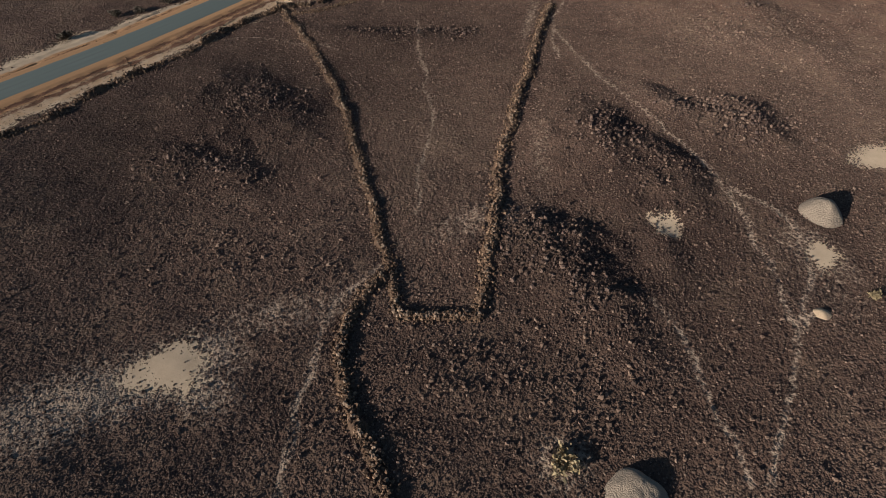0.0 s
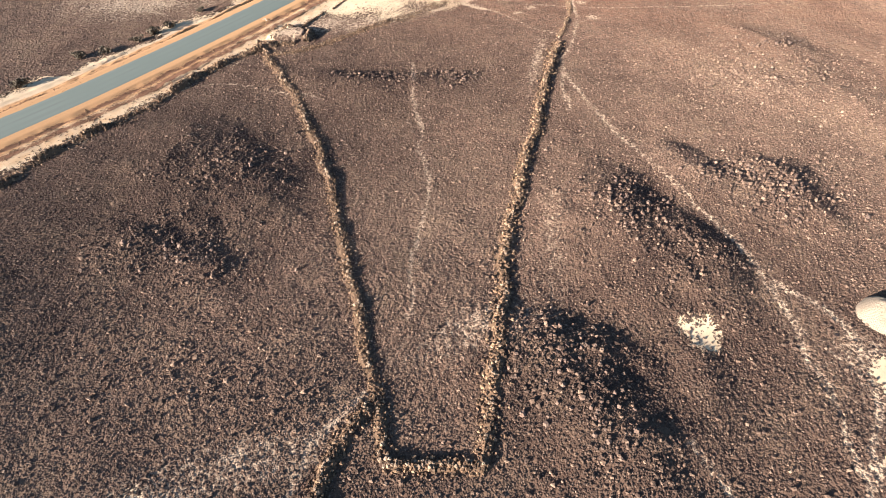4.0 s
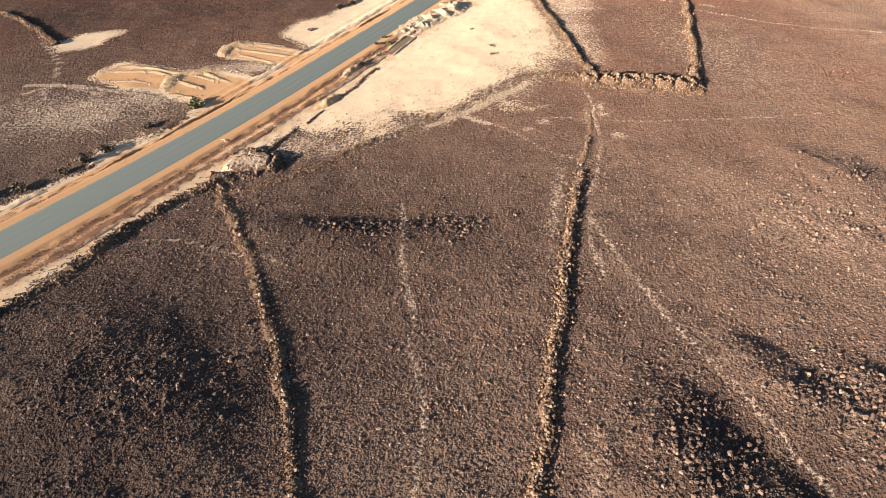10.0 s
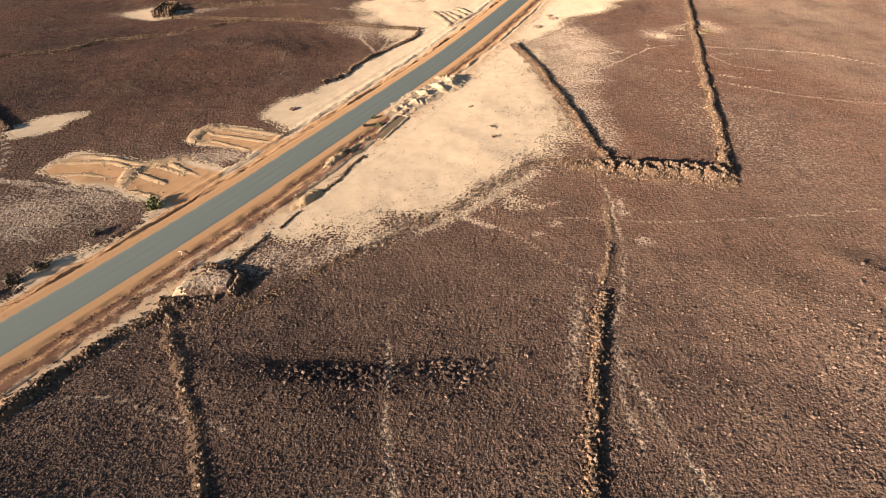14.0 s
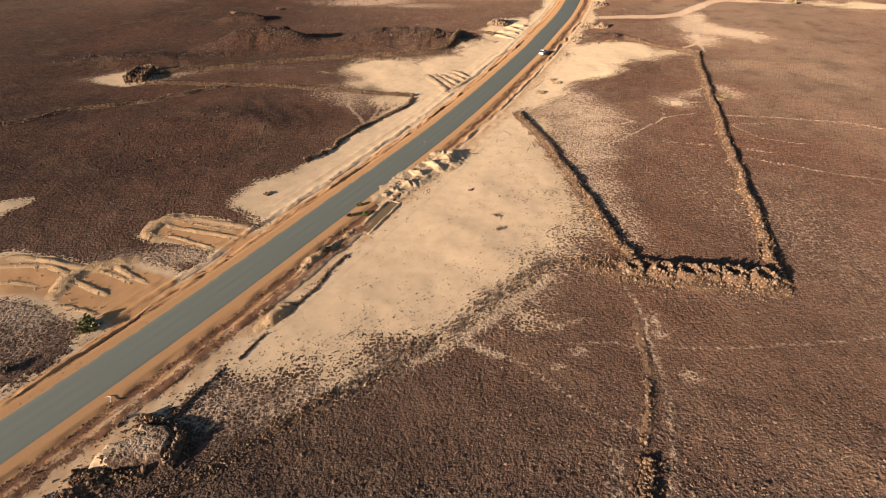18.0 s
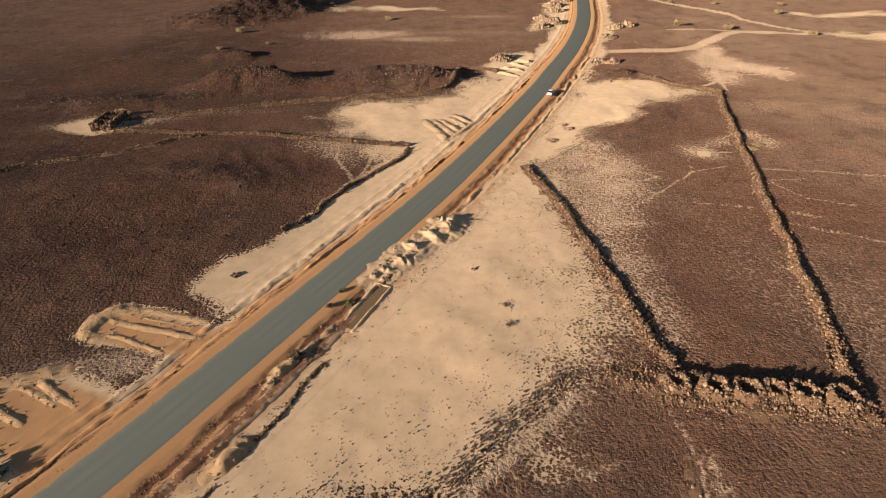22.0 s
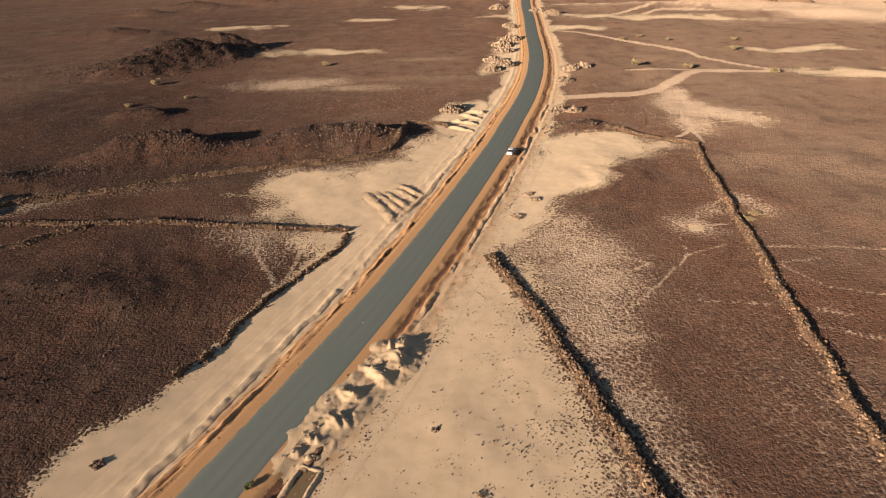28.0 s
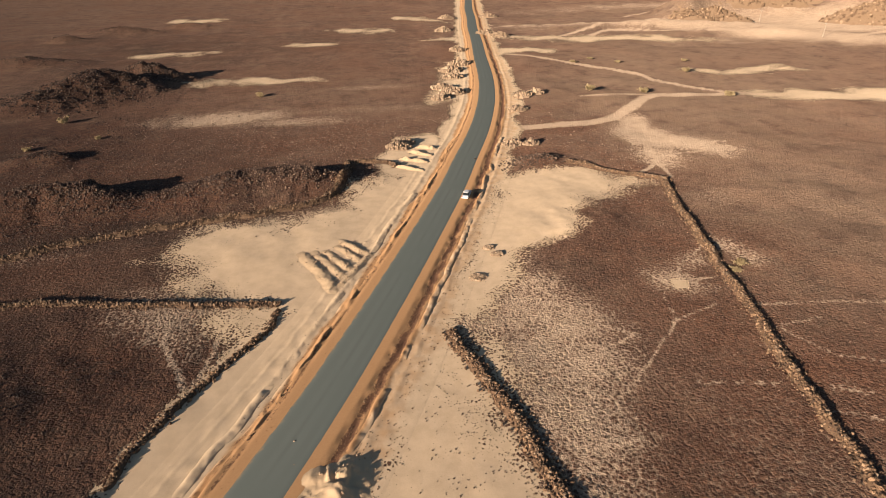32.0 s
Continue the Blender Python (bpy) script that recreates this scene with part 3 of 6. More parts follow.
def ground_material():
    m, nodes, links, bsdf = shader("stony_ground")
    tr = m.node_tree
    at = place(tr)

    def attr(name):
        n = nodes.new("ShaderNodeAttribute")
        n.attribute_name = name
        return n.outputs["Fac"]

    fine, mid, broad = noise_tex(tr, at, 2.6, 4, 0.65), noise_tex(tr, at, 0.45, 4), noise_tex(tr, at, 0.035, 4)
    grain = noise_tex(tr, at, 9.0, 3, 0.6)
    vor = node(tr, "ShaderNodeTexVoronoi", Scale=1.9, Randomness=1.0)
    links.new(at, vor.inputs["Vector"])
    vor2 = node(tr, "ShaderNodeTexVoronoi", Scale=4.3, Randomness=1.0)
    links.new(at, vor2.inputs["Vector"])
    tint = nodes.new("ShaderNodeSeparateColor")
    links.new(vor.outputs["Color"], tint.inputs[0])
    tint2 = nodes.new("ShaderNodeSeparateColor")
    links.new(vor2.outputs["Color"], tint2.inputs[0])
    rock = mixn(tr, tint.outputs[0], BASALT, BASALT_WARM)
    rock = mixn(tr, mathn(tr, "MULTIPLY", tint2.outputs[1], 0.36), rock, (0.24, 0.160, 0.115))
    gaps = rampn(tr, vor.outputs["Distance"], 0.22, 0.42)
    rock = mixn(tr, mathn(tr, "MULTIPLY", gaps, rampn(tr, mid, 0.35, 0.7)), rock, SOIL)
    rock = mixn(tr, rampn(tr, broad, 0.35, 0.68), rock, mixn(tr, 0.55, rock, SOIL))
    tone = attr("tone")
    rock = mixn(tr, mathn(tr, "MULTIPLY", mathn(tr, "MAXIMUM", tone, 0.0), 0.62), rock, mixn(tr, fine, (0.24, 0.167, 0.116), (0.31, 0.224, 0.157)))
    rock = mixn(tr, mathn(tr, "MULTIPLY", mathn(tr, "MAXIMUM", mathn(tr, "MULTIPLY", tone, -1.0), 0.0), 0.85), rock, (0.034, 0.022, 0.019))
    mottle = noise_tex(tr, at, 0.10, 5, 0.68)
    rock = mixn(tr, mathn(tr, "MULTIPLY", rampn(tr, mottle, 0.48, 0.68), 0.45), rock, (0.060, 0.036, 0.029))
    rock = mixn(tr, mathn(tr, "MULTIPLY", mathn(tr, "SUBTRACT", 1.0, rampn(tr, mottle, 0.34, 0.50)), 0.35), rock, (0.28, 0.192, 0.125))
    # rusty soil
    rock = mixn(tr, mathn(tr, "MULTIPLY", attr("rust"), rampn(tr, mathn(tr, "ADD", mathn(tr, "MULTIPLY", broad, 0.7), mathn(tr, "MULTIPLY", mid, 0.4)), 0.3, 0.75)), rock, mixn(tr, tint.outputs[0], (0.088, 0.042, 0.028), (0.20, 0.102, 0.064)))
    # dust lies between the stones first, and on a net of goat trails
    trail = mathn(tr, "ABSOLUTE", mathn(tr, "SUBTRACT", noise_tex(tr, at, 0.17, 2, 0.4), 0.5))
    trail2 = mathn(tr, "ABSOLUTE", mathn(tr, "SUBTRACT", noise_tex(tr, at, 0.31, 2, 0.4), 0.48))
    trail = mathn(tr, "MAXIMUM", mathn(tr, "SUBTRACT", 1.0, rampn(tr, trail, 0.004, 0.02)), mathn(tr, "SUBTRACT", 1.0, rampn(tr, trail2, 0.004, 0.022)))
    dust = attr("dust")
    dust = mathn(tr, "ADD", dust, mathn(tr, "MULTIPLY", mathn(tr, "MULTIPLY", trail, 0.55), rampn(tr, dust, 0.12, 0.45)))
    hole = mathn(tr, "ADD", mathn(tr, "MULTIPLY", vor.outputs["Distance"], 0.9), mathn(tr, "MULTIPLY", fine, 0.8))
    d_fac = rampn(tr, mathn(tr, "ADD", mathn(tr, "MULTIPLY", dust, 1.15), mathn(tr, "SUBTRACT", hole, 0.75)), 0.16, 0.78)
    d_fac = mathn(tr, "MULTIPLY", d_fac, rampn(tr, dust, 0.02, 0.16))
    col = mixn(tr, mathn(tr, "MULTIPLY", d_fac, 0.92), rock, mixn(tr, mid, (0.46, 0.335, 0.235), (0.58, 0.445, 0.325)))
    sandy = mixn(tr, rampn(tr, mid, 0.3, 0.75), SAND, SAND_DEEP)
    sandy = mixn(tr, mathn(tr, "MULTIPLY", rampn(tr, grain, 0.45, 0.8), 0.25), sandy, (0.40, 0.28, 0.18))
    s = attr("sand")
    speck = mathn(tr, "ADD", mathn(tr, "MULTIPLY", vor.outputs["Distance"], 0.75), mathn(tr, "ADD", mathn(tr, "MULTIPLY", fine, 0.9), mathn(tr, "MULTIPLY", vor2.outputs["Distance"], 0.35)))
    speck = mathn(tr, "ADD", speck, mathn(tr, "MULTIPLY", mathn(tr, "SUBTRACT", mid, 0.5), 0.55))
    s_fac = rampn(tr, mathn(tr, "ADD", mathn(tr, "MULTIPLY", s, 1.35), mathn(tr, "MULTIPLY", mathn(tr, "SUBTRACT", speck, 0.88), 1.5)), 0.42, 0.72)
    s_fac = mathn(tr, "MULTIPLY", s_fac, rampn(tr, s, 0.02, 0.2))
    col = mixn(tr, s_fac, col, sandy)
    o_fac = rampn(tr, mathn(tr, "ADD", attr("ochre"), mathn(tr, "MULTIPLY", mathn(tr, "SUBTRACT", mid, 0.5), 0.5)), 0.25, 0.85)
    col = mixn(tr, mathn(tr, "MULTIPLY", o_fac, 0.85), col, mixn(tr, fine, OCHRE, (0.58, 0.335, 0.155)))
    g_fac = rampn(tr, mathn(tr, "ADD", attr("grit"), mathn(tr, "MULTIPLY", mathn(tr, "SUBTRACT", fine, 0.5), 1.6)), 0.3, 0.75)
    col = mixn(tr, g_fac, col, mixn(tr, grain, GRIT, (0.27, 0.15, 0.095)))
    links.new(col, bsdf.inputs["Base Color"])
    bsdf.inputs["Roughness"].default_value = 0.95
    links.new(mathn(tr, "SUBTRACT", 0.95, mathn(tr, "MULTIPLY", s_fac, 0.6)), bsdf.inputs["Diffuse Roughness"])
    bsdf.inputs["Specular IOR Level"].default_value = 0.15
    clear = mathn(tr, "SUBTRACT", 1.0, s_fac)
    dome = mathn(tr, "MULTIPLY", mathn(tr, "SUBTRACT", 0.6, vor.outputs["Distance"]), mathn(tr, "MULTIPLY", tint.outputs[1], 0.30))
    dome2 = mathn(tr, "MULTIPLY", mathn(tr, "SUBTRACT", 0.6, vor2.outputs["Distance"]), 0.10)
    lumps = mathn(tr, "ADD", mathn(tr, "MULTIPLY", noise_tex(tr, at, 1.25, 3, 0.65), 0.22), mathn(tr, "MULTIPLY", noise_tex(tr, at, 0.28, 3, 0.6), 0.55))
    relief = mathn(tr, "MULTIPLY", mathn(tr, "ADD", mathn(tr, "ADD", dome, dome2), lumps), clear)
    relief = mathn(tr, "ADD", relief, mathn(tr, "MULTIPLY", fine, mathn(tr, "ADD", 0.014, mathn(tr, "MULTIPLY", clear, 0.05))))
    relief = mathn(tr, "ADD", relief, mathn(tr, "MULTIPLY", grain, mathn(tr, "ADD", 0.012, mathn(tr, "MULTIPLY", g_fac, 0.06))))
    bump = node(tr, "ShaderNodeBump", Strength=1.0, Distance=1.0)
    links.new(relief, bump.inputs["Height"])
    links.new(bump.outputs[0], bsdf.inputs["Normal"])
    return m


def stone_material(name, dark, light, pale):
    m, nodes, links, bsdf = shader(name)
    tr = m.node_tree
    at = place(tr)
    geo = nodes.new("ShaderNodeNewGeometry")
    rnd = geo.outputs["Random Per Island"]
    n = noise_tex(tr, at, 5.0, 4, 0.65)
    tone = nodes.new("ShaderNodeAttribute")
    tone.attribute_name = "tone"
    col = mixn(tr, mathn(tr, "POWER", rnd, mathn(tr, "SUBTRACT", 1.6, mathn(tr, "MULTIPLY", tone.outputs["Fac"], 0.9))), dark, light)
    col = mixn(tr, mathn(tr, "MULTIPLY", rampn(tr, rnd, 0.82, 1.0), 0.7), col, pale)
    worn = mathn(tr, "ADD", 0.32, mathn(tr, "MULTIPLY", tone.outputs["Fac"], 0.25))
    col = mixn(tr, mathn(tr, "MULTIPLY", rampn(tr, n, 0.45, 0.75), worn), col, pale)
    black = mathn(tr, "MULTIPLY", mathn(tr, "MAXIMUM", mathn(tr, "MULTIPLY", tone.outputs["Fac"], -1.0), 0.0), 0.5)
    col = mixn(tr, black, col, (0.045, 0.029, 0.025))
    links.new(col, bsdf.inputs["Base Color"])
    bsdf.inputs["Roughness"].default_value = 0.85
    bsdf.inputs["Diffuse Roughness"].default_value = 0.8
    bsdf.inputs["Specular IOR Level"].default_value = 0.25
    bump = node(tr, "ShaderNodeBump", Strength=0.6, Distance=0.08)
    links.new(n, bump.inputs["Height"])
    links.new(bump.outputs[0], bsdf.inputs["Normal"])
    return m


def piece_material(name, dark, light, pale):
    m, nodes, links, bsdf = shader(name)
    tr = m.node_tree
    rnd = nodes.new("ShaderNodeObjectInfo").outputs["Random"]
    n = noise_tex(tr, place(tr), 6.0, 4, 0.65)
    col = mixn(tr, rnd, dark, light)
    col = mixn(tr, mathn(tr, "MULTIPLY", rampn(tr, n, 0.4, 0.75), 0.5), col, pale)
    links.new(col, bsdf.inputs["Base Color"])
    bsdf.inputs["Roughness"].default_value = 0.85
    bump = node(tr, "ShaderNodeBump", Strength=0.6, Distance=0.08)
    links.new(n, bump.inputs["Height"])
    links.new(bump.outputs[0], bsdf.inputs["Normal"])
    return m


def plain_material(name, a, b, scale, rough=0.8, bump_by=0.02, metal=0.0):
    m, nodes, links, bsdf = shader(name)
    tr = m.node_tree
    at = place(tr)
    n, f = noise_tex(tr, at, scale, 4), noise_tex(tr, at, scale * 9, 3)
    col = mixn(tr, mathn(tr, "ADD", mathn(tr, "MULTIPLY", n, 0.7), mathn(tr, "MULTIPLY", f, 0.3)), a, b)
    links.new(col, bsdf.inputs["Base Color"])
    bsdf.inputs["Roughness"].default_value, bsdf.inputs["Metallic"].default_value = rough, metal
    if bump_by:
        bump = node(tr, "ShaderNodeBump", Strength=1.0, Distance=bump_by)
        links.new(f, bump.inputs["Height"])
        links.new(bump.outputs[0], bsdf.inputs["Normal"])
    return m


def asphalt_material():
    m, nodes, links, bsdf = shader("asphalt")
    tr = m.node_tree
    at = place(tr)
    across = nodes.new("ShaderNodeAttribute")
    across.attribute_name = "across"
    v = across.outputs["Fac"]
    n, f, g = noise_tex(tr, at, 0.09, 4), noise_tex(tr, at, 0.8, 4), noise_tex(tr, at, 14, 3)
    col = mixn(tr, n, (0.162, 0.187, 0.166), (0.212, 0.236, 0.214))
    # darker wheel tracks, and an oily band along the middle
    lane = mathn(tr, "ABSOLUTE", mathn(tr, "SUBTRACT", mathn(tr, "ABSOLUTE", v), 0.52))
    wheel = mathn(tr, "SUBTRACT", 1.0, rampn(tr, lane, 0.06, 0.24))
    mid = mathn(tr, "SUBTRACT", 1.0, rampn(tr, mathn(tr, "ABSOLUTE", mathn(tr, "ADD", v, 0.03)), 0.0, 0.16))
    col = mixn(tr, mathn(tr, "MULTIPLY", mathn(tr, "MULTIPLY", wheel, rampn(tr, n, 0.35, 0.7)), 0.12), col, (0.06, 0.06, 0.055))
    col = mixn(tr, mathn(tr, "MULTIPLY", mathn(tr, "MULTIPLY", mid, rampn(tr, n, 0.35, 0.7)), 0.22), col, (0.065, 0.065, 0.06))
    # sand blown over the western edge
    drift = mathn(tr, "ADD", mathn(tr, "MULTIPLY", v, -1.0), mathn(tr, "MULTIPLY", mathn(tr, "SUBTRACT", f, 0.5), 0.35))
    col = mixn(tr, mathn(tr, "MULTIPLY", rampn(tr, drift, 0.84, 1.06), 0.85), col, (0.47, 0.30, 0.15))
    # thin near-black line along the eastern edge
    east_edge = rampn(tr, v, 0.955, 0.975)
    col = mixn(tr, mathn(tr, "MULTIPLY", east_edge, 0.85), col, (0.022, 0.020, 0.019))
    links.new(col, bsdf.inputs["Base Color"])
    bsdf.inputs["Roughness"].default_value = 0.8
    bsdf.inputs["Specular IOR Level"].default_value = 0.3
    bump = node(tr, "ShaderNodeBump", Strength=0.5, Distance=0.01)
    links.new(g, bump.inputs["Height"])
    links.new(bump.outputs[0], bsdf.inputs["Normal"])
    return m


GROUND = ground_material()
ASPHALT = asphalt_material()
STONES = stone_material("basalt_stone", (0.083, 0.054, 0.042), (0.315, 0.208, 0.146), (0.39, 0.275, 0.198))
WALL_STONES = stone_material("wall_stone", (0.075, 0.048, 0.034), (0.33, 0.205, 0.122), (0.44, 0.30, 0.19))
CAP_STONE = piece_material("cap_stone", (0.11, 0.072, 0.05), (0.36, 0.25, 0.165), (0.46, 0.35, 0.25))
DARK_BLOCK = piece_material("dark_block", (0.075, 0.048, 0.038), (0.21, 0.135, 0.10), (0.30, 0.21, 0.16))
RUBBLE = stone_material("pale_rubble", (0.30, 0.21, 0.14), (0.55, 0.41, 0.28), (0.62, 0.49, 0.36))
SPOIL = plain_material("heaped_sand", (0.68, 0.50, 0.315), (0.56, 0.40, 0.25), 0.8, 0.95, 0.06)
PALE_MOUND = plain_material("pale_sand", (0.46, 0.365, 0.27), (0.35, 0.265, 0.19), 0.7, 0.95, 0.25)
DARK_ROCK = stone_material("black_basalt", (0.034, 0.024, 0.020), (0.17, 0.112, 0.082), (0.28, 0.2, 0.15))
HILL_ROCK = stone_material("hill_rock", (0.15, 0.095, 0.06), (0.38, 0.26, 0.165), (0.48, 0.35, 0.23))


# ---------------------------------------------------------------- mesh helpers
def mesh_of(name, verts, faces, material, smoothed=False):
    """A mesh from arrays: verts (n, 3), faces a list of arrays, each (k, 3) or (k, 4)."""
    me = bpy.data.meshes.new(name)
    verts = np.ascontiguousarray(verts, np.float32)
    faces = [np.asarray(f, np.int32) for f in (faces if isinstance(faces, list) else [faces]) if len(f)]
    loops = np.concatenate([f.ravel() for f in faces])
    sizes = np.concatenate([np.full(len(f), f.shape[1], np.int32) for f in faces])
    me.vertices.add(len(verts))
    me.vertices.foreach_set("co", verts.ravel())
    me.loops.add(len(loops))
    me.loops.foreach_set("vertex_index", loops)
    me.polygons.add(len(sizes))
    me.polygons.foreach_set("loop_start", np.r_[0, np.cumsum(sizes)[:-1]].astype(np.int32))
    me.polygons.foreach_set("use_smooth", np.full(len(sizes), smoothed))
    me.update(calc_edges=True)
    me.materials.append(material)
    return me


def sheet_faces(rows, cols):
    i = np.arange(rows - 1)[:, None] * cols + np.arange(cols - 1)[None]
    return np.stack([i, i + 1, i + cols + 1, i + cols], -1).reshape(-1, 4)


def give(me, name, values):
    me.attributes.new(name, "FLOAT", "POINT").data.foreach_set("value", np.ascontiguousarray(values, np.float32))


def cover_up(me, x, y):
    give(me, "tone", tone_at(x, y))
    give(me, "rust", np.clip(1.0 * smooth(35, 85, y + 0.2 * x) * (1 - 0.6 * smooth(70, 120, x)) * (1 - 0.4 * smooth(230, 320, y)) * (0.5 + 0.8 * fbm(x, y, 40, 3, 93)), 0, 1))
    for name, values in zip(("sand", "dust", "ochre", "grit"), covers(x, y)):
        give(me, name, values)


def part(name, bm, material, parent, label=""):
    """Links a bmesh, or a finished mesh, as one mesh object under a thing or a part."""
    if isinstance(bm, bmesh.types.BMesh):
        me = bpy.data.meshes.new(name)
        bm.to_mesh(me)
        bm.free()
        me.materials.append(material)
    else:
        me = bm
    ob = new(name, me)
    ob.parent = parent
    if label:
        ob["label"] = label
    return ob


def rocks(rng, x, y, z, size, sides=4, squash=0.6):
    """Many faceted stones as arrays: a ring on the ground, a smaller ring above and a flat top."""
    n = len(x)
    ang = (np.arange(sides)[None] + rng.uniform(-0.32, 0.32, (n, sides))) * 2 * np.pi / sides + rng.uniform(0, 6.3, (n, 1))
    low, up = size[:, None] * rng.uniform(0.8, 1.2, (n, sides)), size[:, None] * rng.uniform(0.4, 0.85, (n, sides))
    tall = size[:, None] * squash * rng.uniform(0.8, 1.7, (n, 1))
    lean = rng.uniform(-0.2, 0.2, (n, 2)) * size[:, None]
    stretch = rng.uniform(0.75, 1.3, (n, 1))
    a = np.stack([x[:, None] + np.cos(ang) * low * stretch, y[:, None] + np.sin(ang) * low, z[:, None] - 0.22 * size[:, None] + 0 * ang], -1)
    b = np.stack([x[:, None] + lean[:, :1] + np.cos(ang) * up * stretch, y[:, None] + lean[:, 1:] + np.sin(ang) * up,
                  z[:, None] + tall * rng.uniform(0.75, 1.2, (n, sides))], -1)
    verts = np.concatenate([a, b], 1).reshape(-1, 3)
    base = (np.arange(n) * 2 * sides)[:, None]
    k = np.arange(sides)
    side = np.stack([base + k, base + (k + 1) % sides, base + sides + (k + 1) % sides, base + sides + k], -1).reshape(-1, 4)
    if sides == 4:
        return verts, [side, base + sides + np.arange(4)[None]]
    cap = np.stack([base + sides + 0 * k[: sides - 2], base + sides + k[1: sides - 1], base + sides + k[2:]], -1).reshape(-1, 3)
    return verts, [side, cap]


def chips(rng, x, y, z, size):
    """Small stones: four corners sunk in the ground and one skewed top."""
    n = len(x)
    turn = rng.uniform(0, 6.3, n)
    c, s = np.cos(turn), np.sin(turn)
    shape = np.array([[-1, -0.8, -0.3], [1, -0.7, -0.3], [0.9, 0.8, -0.3], [-0.9, 0.75, -0.3], [0.0, 0.0, 0.84]])
    v = shape[None] * rng.uniform(0.7, 1.3, (n, 5, 3)) * size[:, None, None]
    v[:, 4, :2] += rng.uniform(-0.45, 0.45, (n, 2)) * size[:, None]
    verts = np.stack([x[:, None] + v[..., 0] * c[:, None] - v[..., 1] * s[:, None], y[:, None] + v[..., 0] * s[:, None] + v[..., 1] * c[:, None], z[:, None] + v[..., 2]], -1)
    b = (np.arange(n) * 5)[:, None]
    return verts.reshape(-1, 3), [np.concatenate([b + np.array([[k, (k + 1) % 4, 4]]) for k in range(4)])]


def thing(name, x, y, z, label, category, group="", kind=""):
    ob = new(name)
    ob.location = (x, y, z)
    ob.empty_display_size = 0.5
    return tagged(ob, label, category, group, kind)


def h1(x, y):
    return float(height(np.array([x]), np.array([y]))[0])


# ---------------------------------------------------------------- ground
def spread(lo, hi, core_lo, core_hi, step, down, growth, knee):
    """Grid lines, even in the core, slowly wider out to the knee and then fast."""
    mid = np.arange(core_lo, core_hi + step, step)
    out, w, v = [], step, core_lo
    while v > lo:
        w *= down if v > -knee else 1.08
        v -= w
        out.append(v)
    up, w, v = [], step, mid[-1]
    while v < hi:
        w *= growth if v < knee else 1.08
        v += w
        up.append(v)
    return np.r_[out[::-1], mid, up]


def build_ground():
    gx, gy = spread(-4200, 4200, -70, 92, 0.62, 1.03, 1.03, 430), spread(-1500, 4600, -82, 205, 0.62, 1.06, 1.011, 620)
    x, y = np.meshgrid(gx, gy)
    x, y = x.ravel(), y.ravel()
    z = height(x, y)
    d = np.abs(off_road(x, y))
    z = z - 0.4 * (1 - smooth(11.0, 13.3, d)) * (y < 1190)
    me = mesh_of("ground", np.c_[x, y, z], sheet_faces(len(gy), len(gx)), GROUND, True)
    cover_up(me, x, y)
    return tagged(new("ground", me), "dark brown stony desert plain with pale sand flats", "ground", kind="structure")


def road_profile(d):
    """Height of the road bank over the plain at d metres from the middle line."""
    crown = 0.62 - 0.012 * np.abs(d)
    z = np.where(np.abs(d) < 5.2, crown, 0)
    right = np.where(d < 6.6, 0.56 - 0.30 * (d - 5.2), 0.14 - 0.02 * (d - 6.6)) + 0.16 * np.exp(-((d - 7.6) / 0.5) ** 2) + 0.10 * np.exp(-((d - 9.6) / 0.5) ** 2)
    left = np.where(-d < 7.0, 0.56 - 0.26 * (-d - 5.2), 0.09) + 0.26 * np.exp(-((-d - 6.3) / 0.35) ** 2) + 0.13 * np.exp(-((-d - 9.6) / 0.6) ** 2) + 0.08 * np.exp(-((-d - 12.0) / 0.22) ** 2) + 0.06 * np.exp(-((-d - 13.2) / 0.2) ** 2)
    z = np.where(d >= 5.2, right, z)
    return np.where(d <= -5.2, left, z)


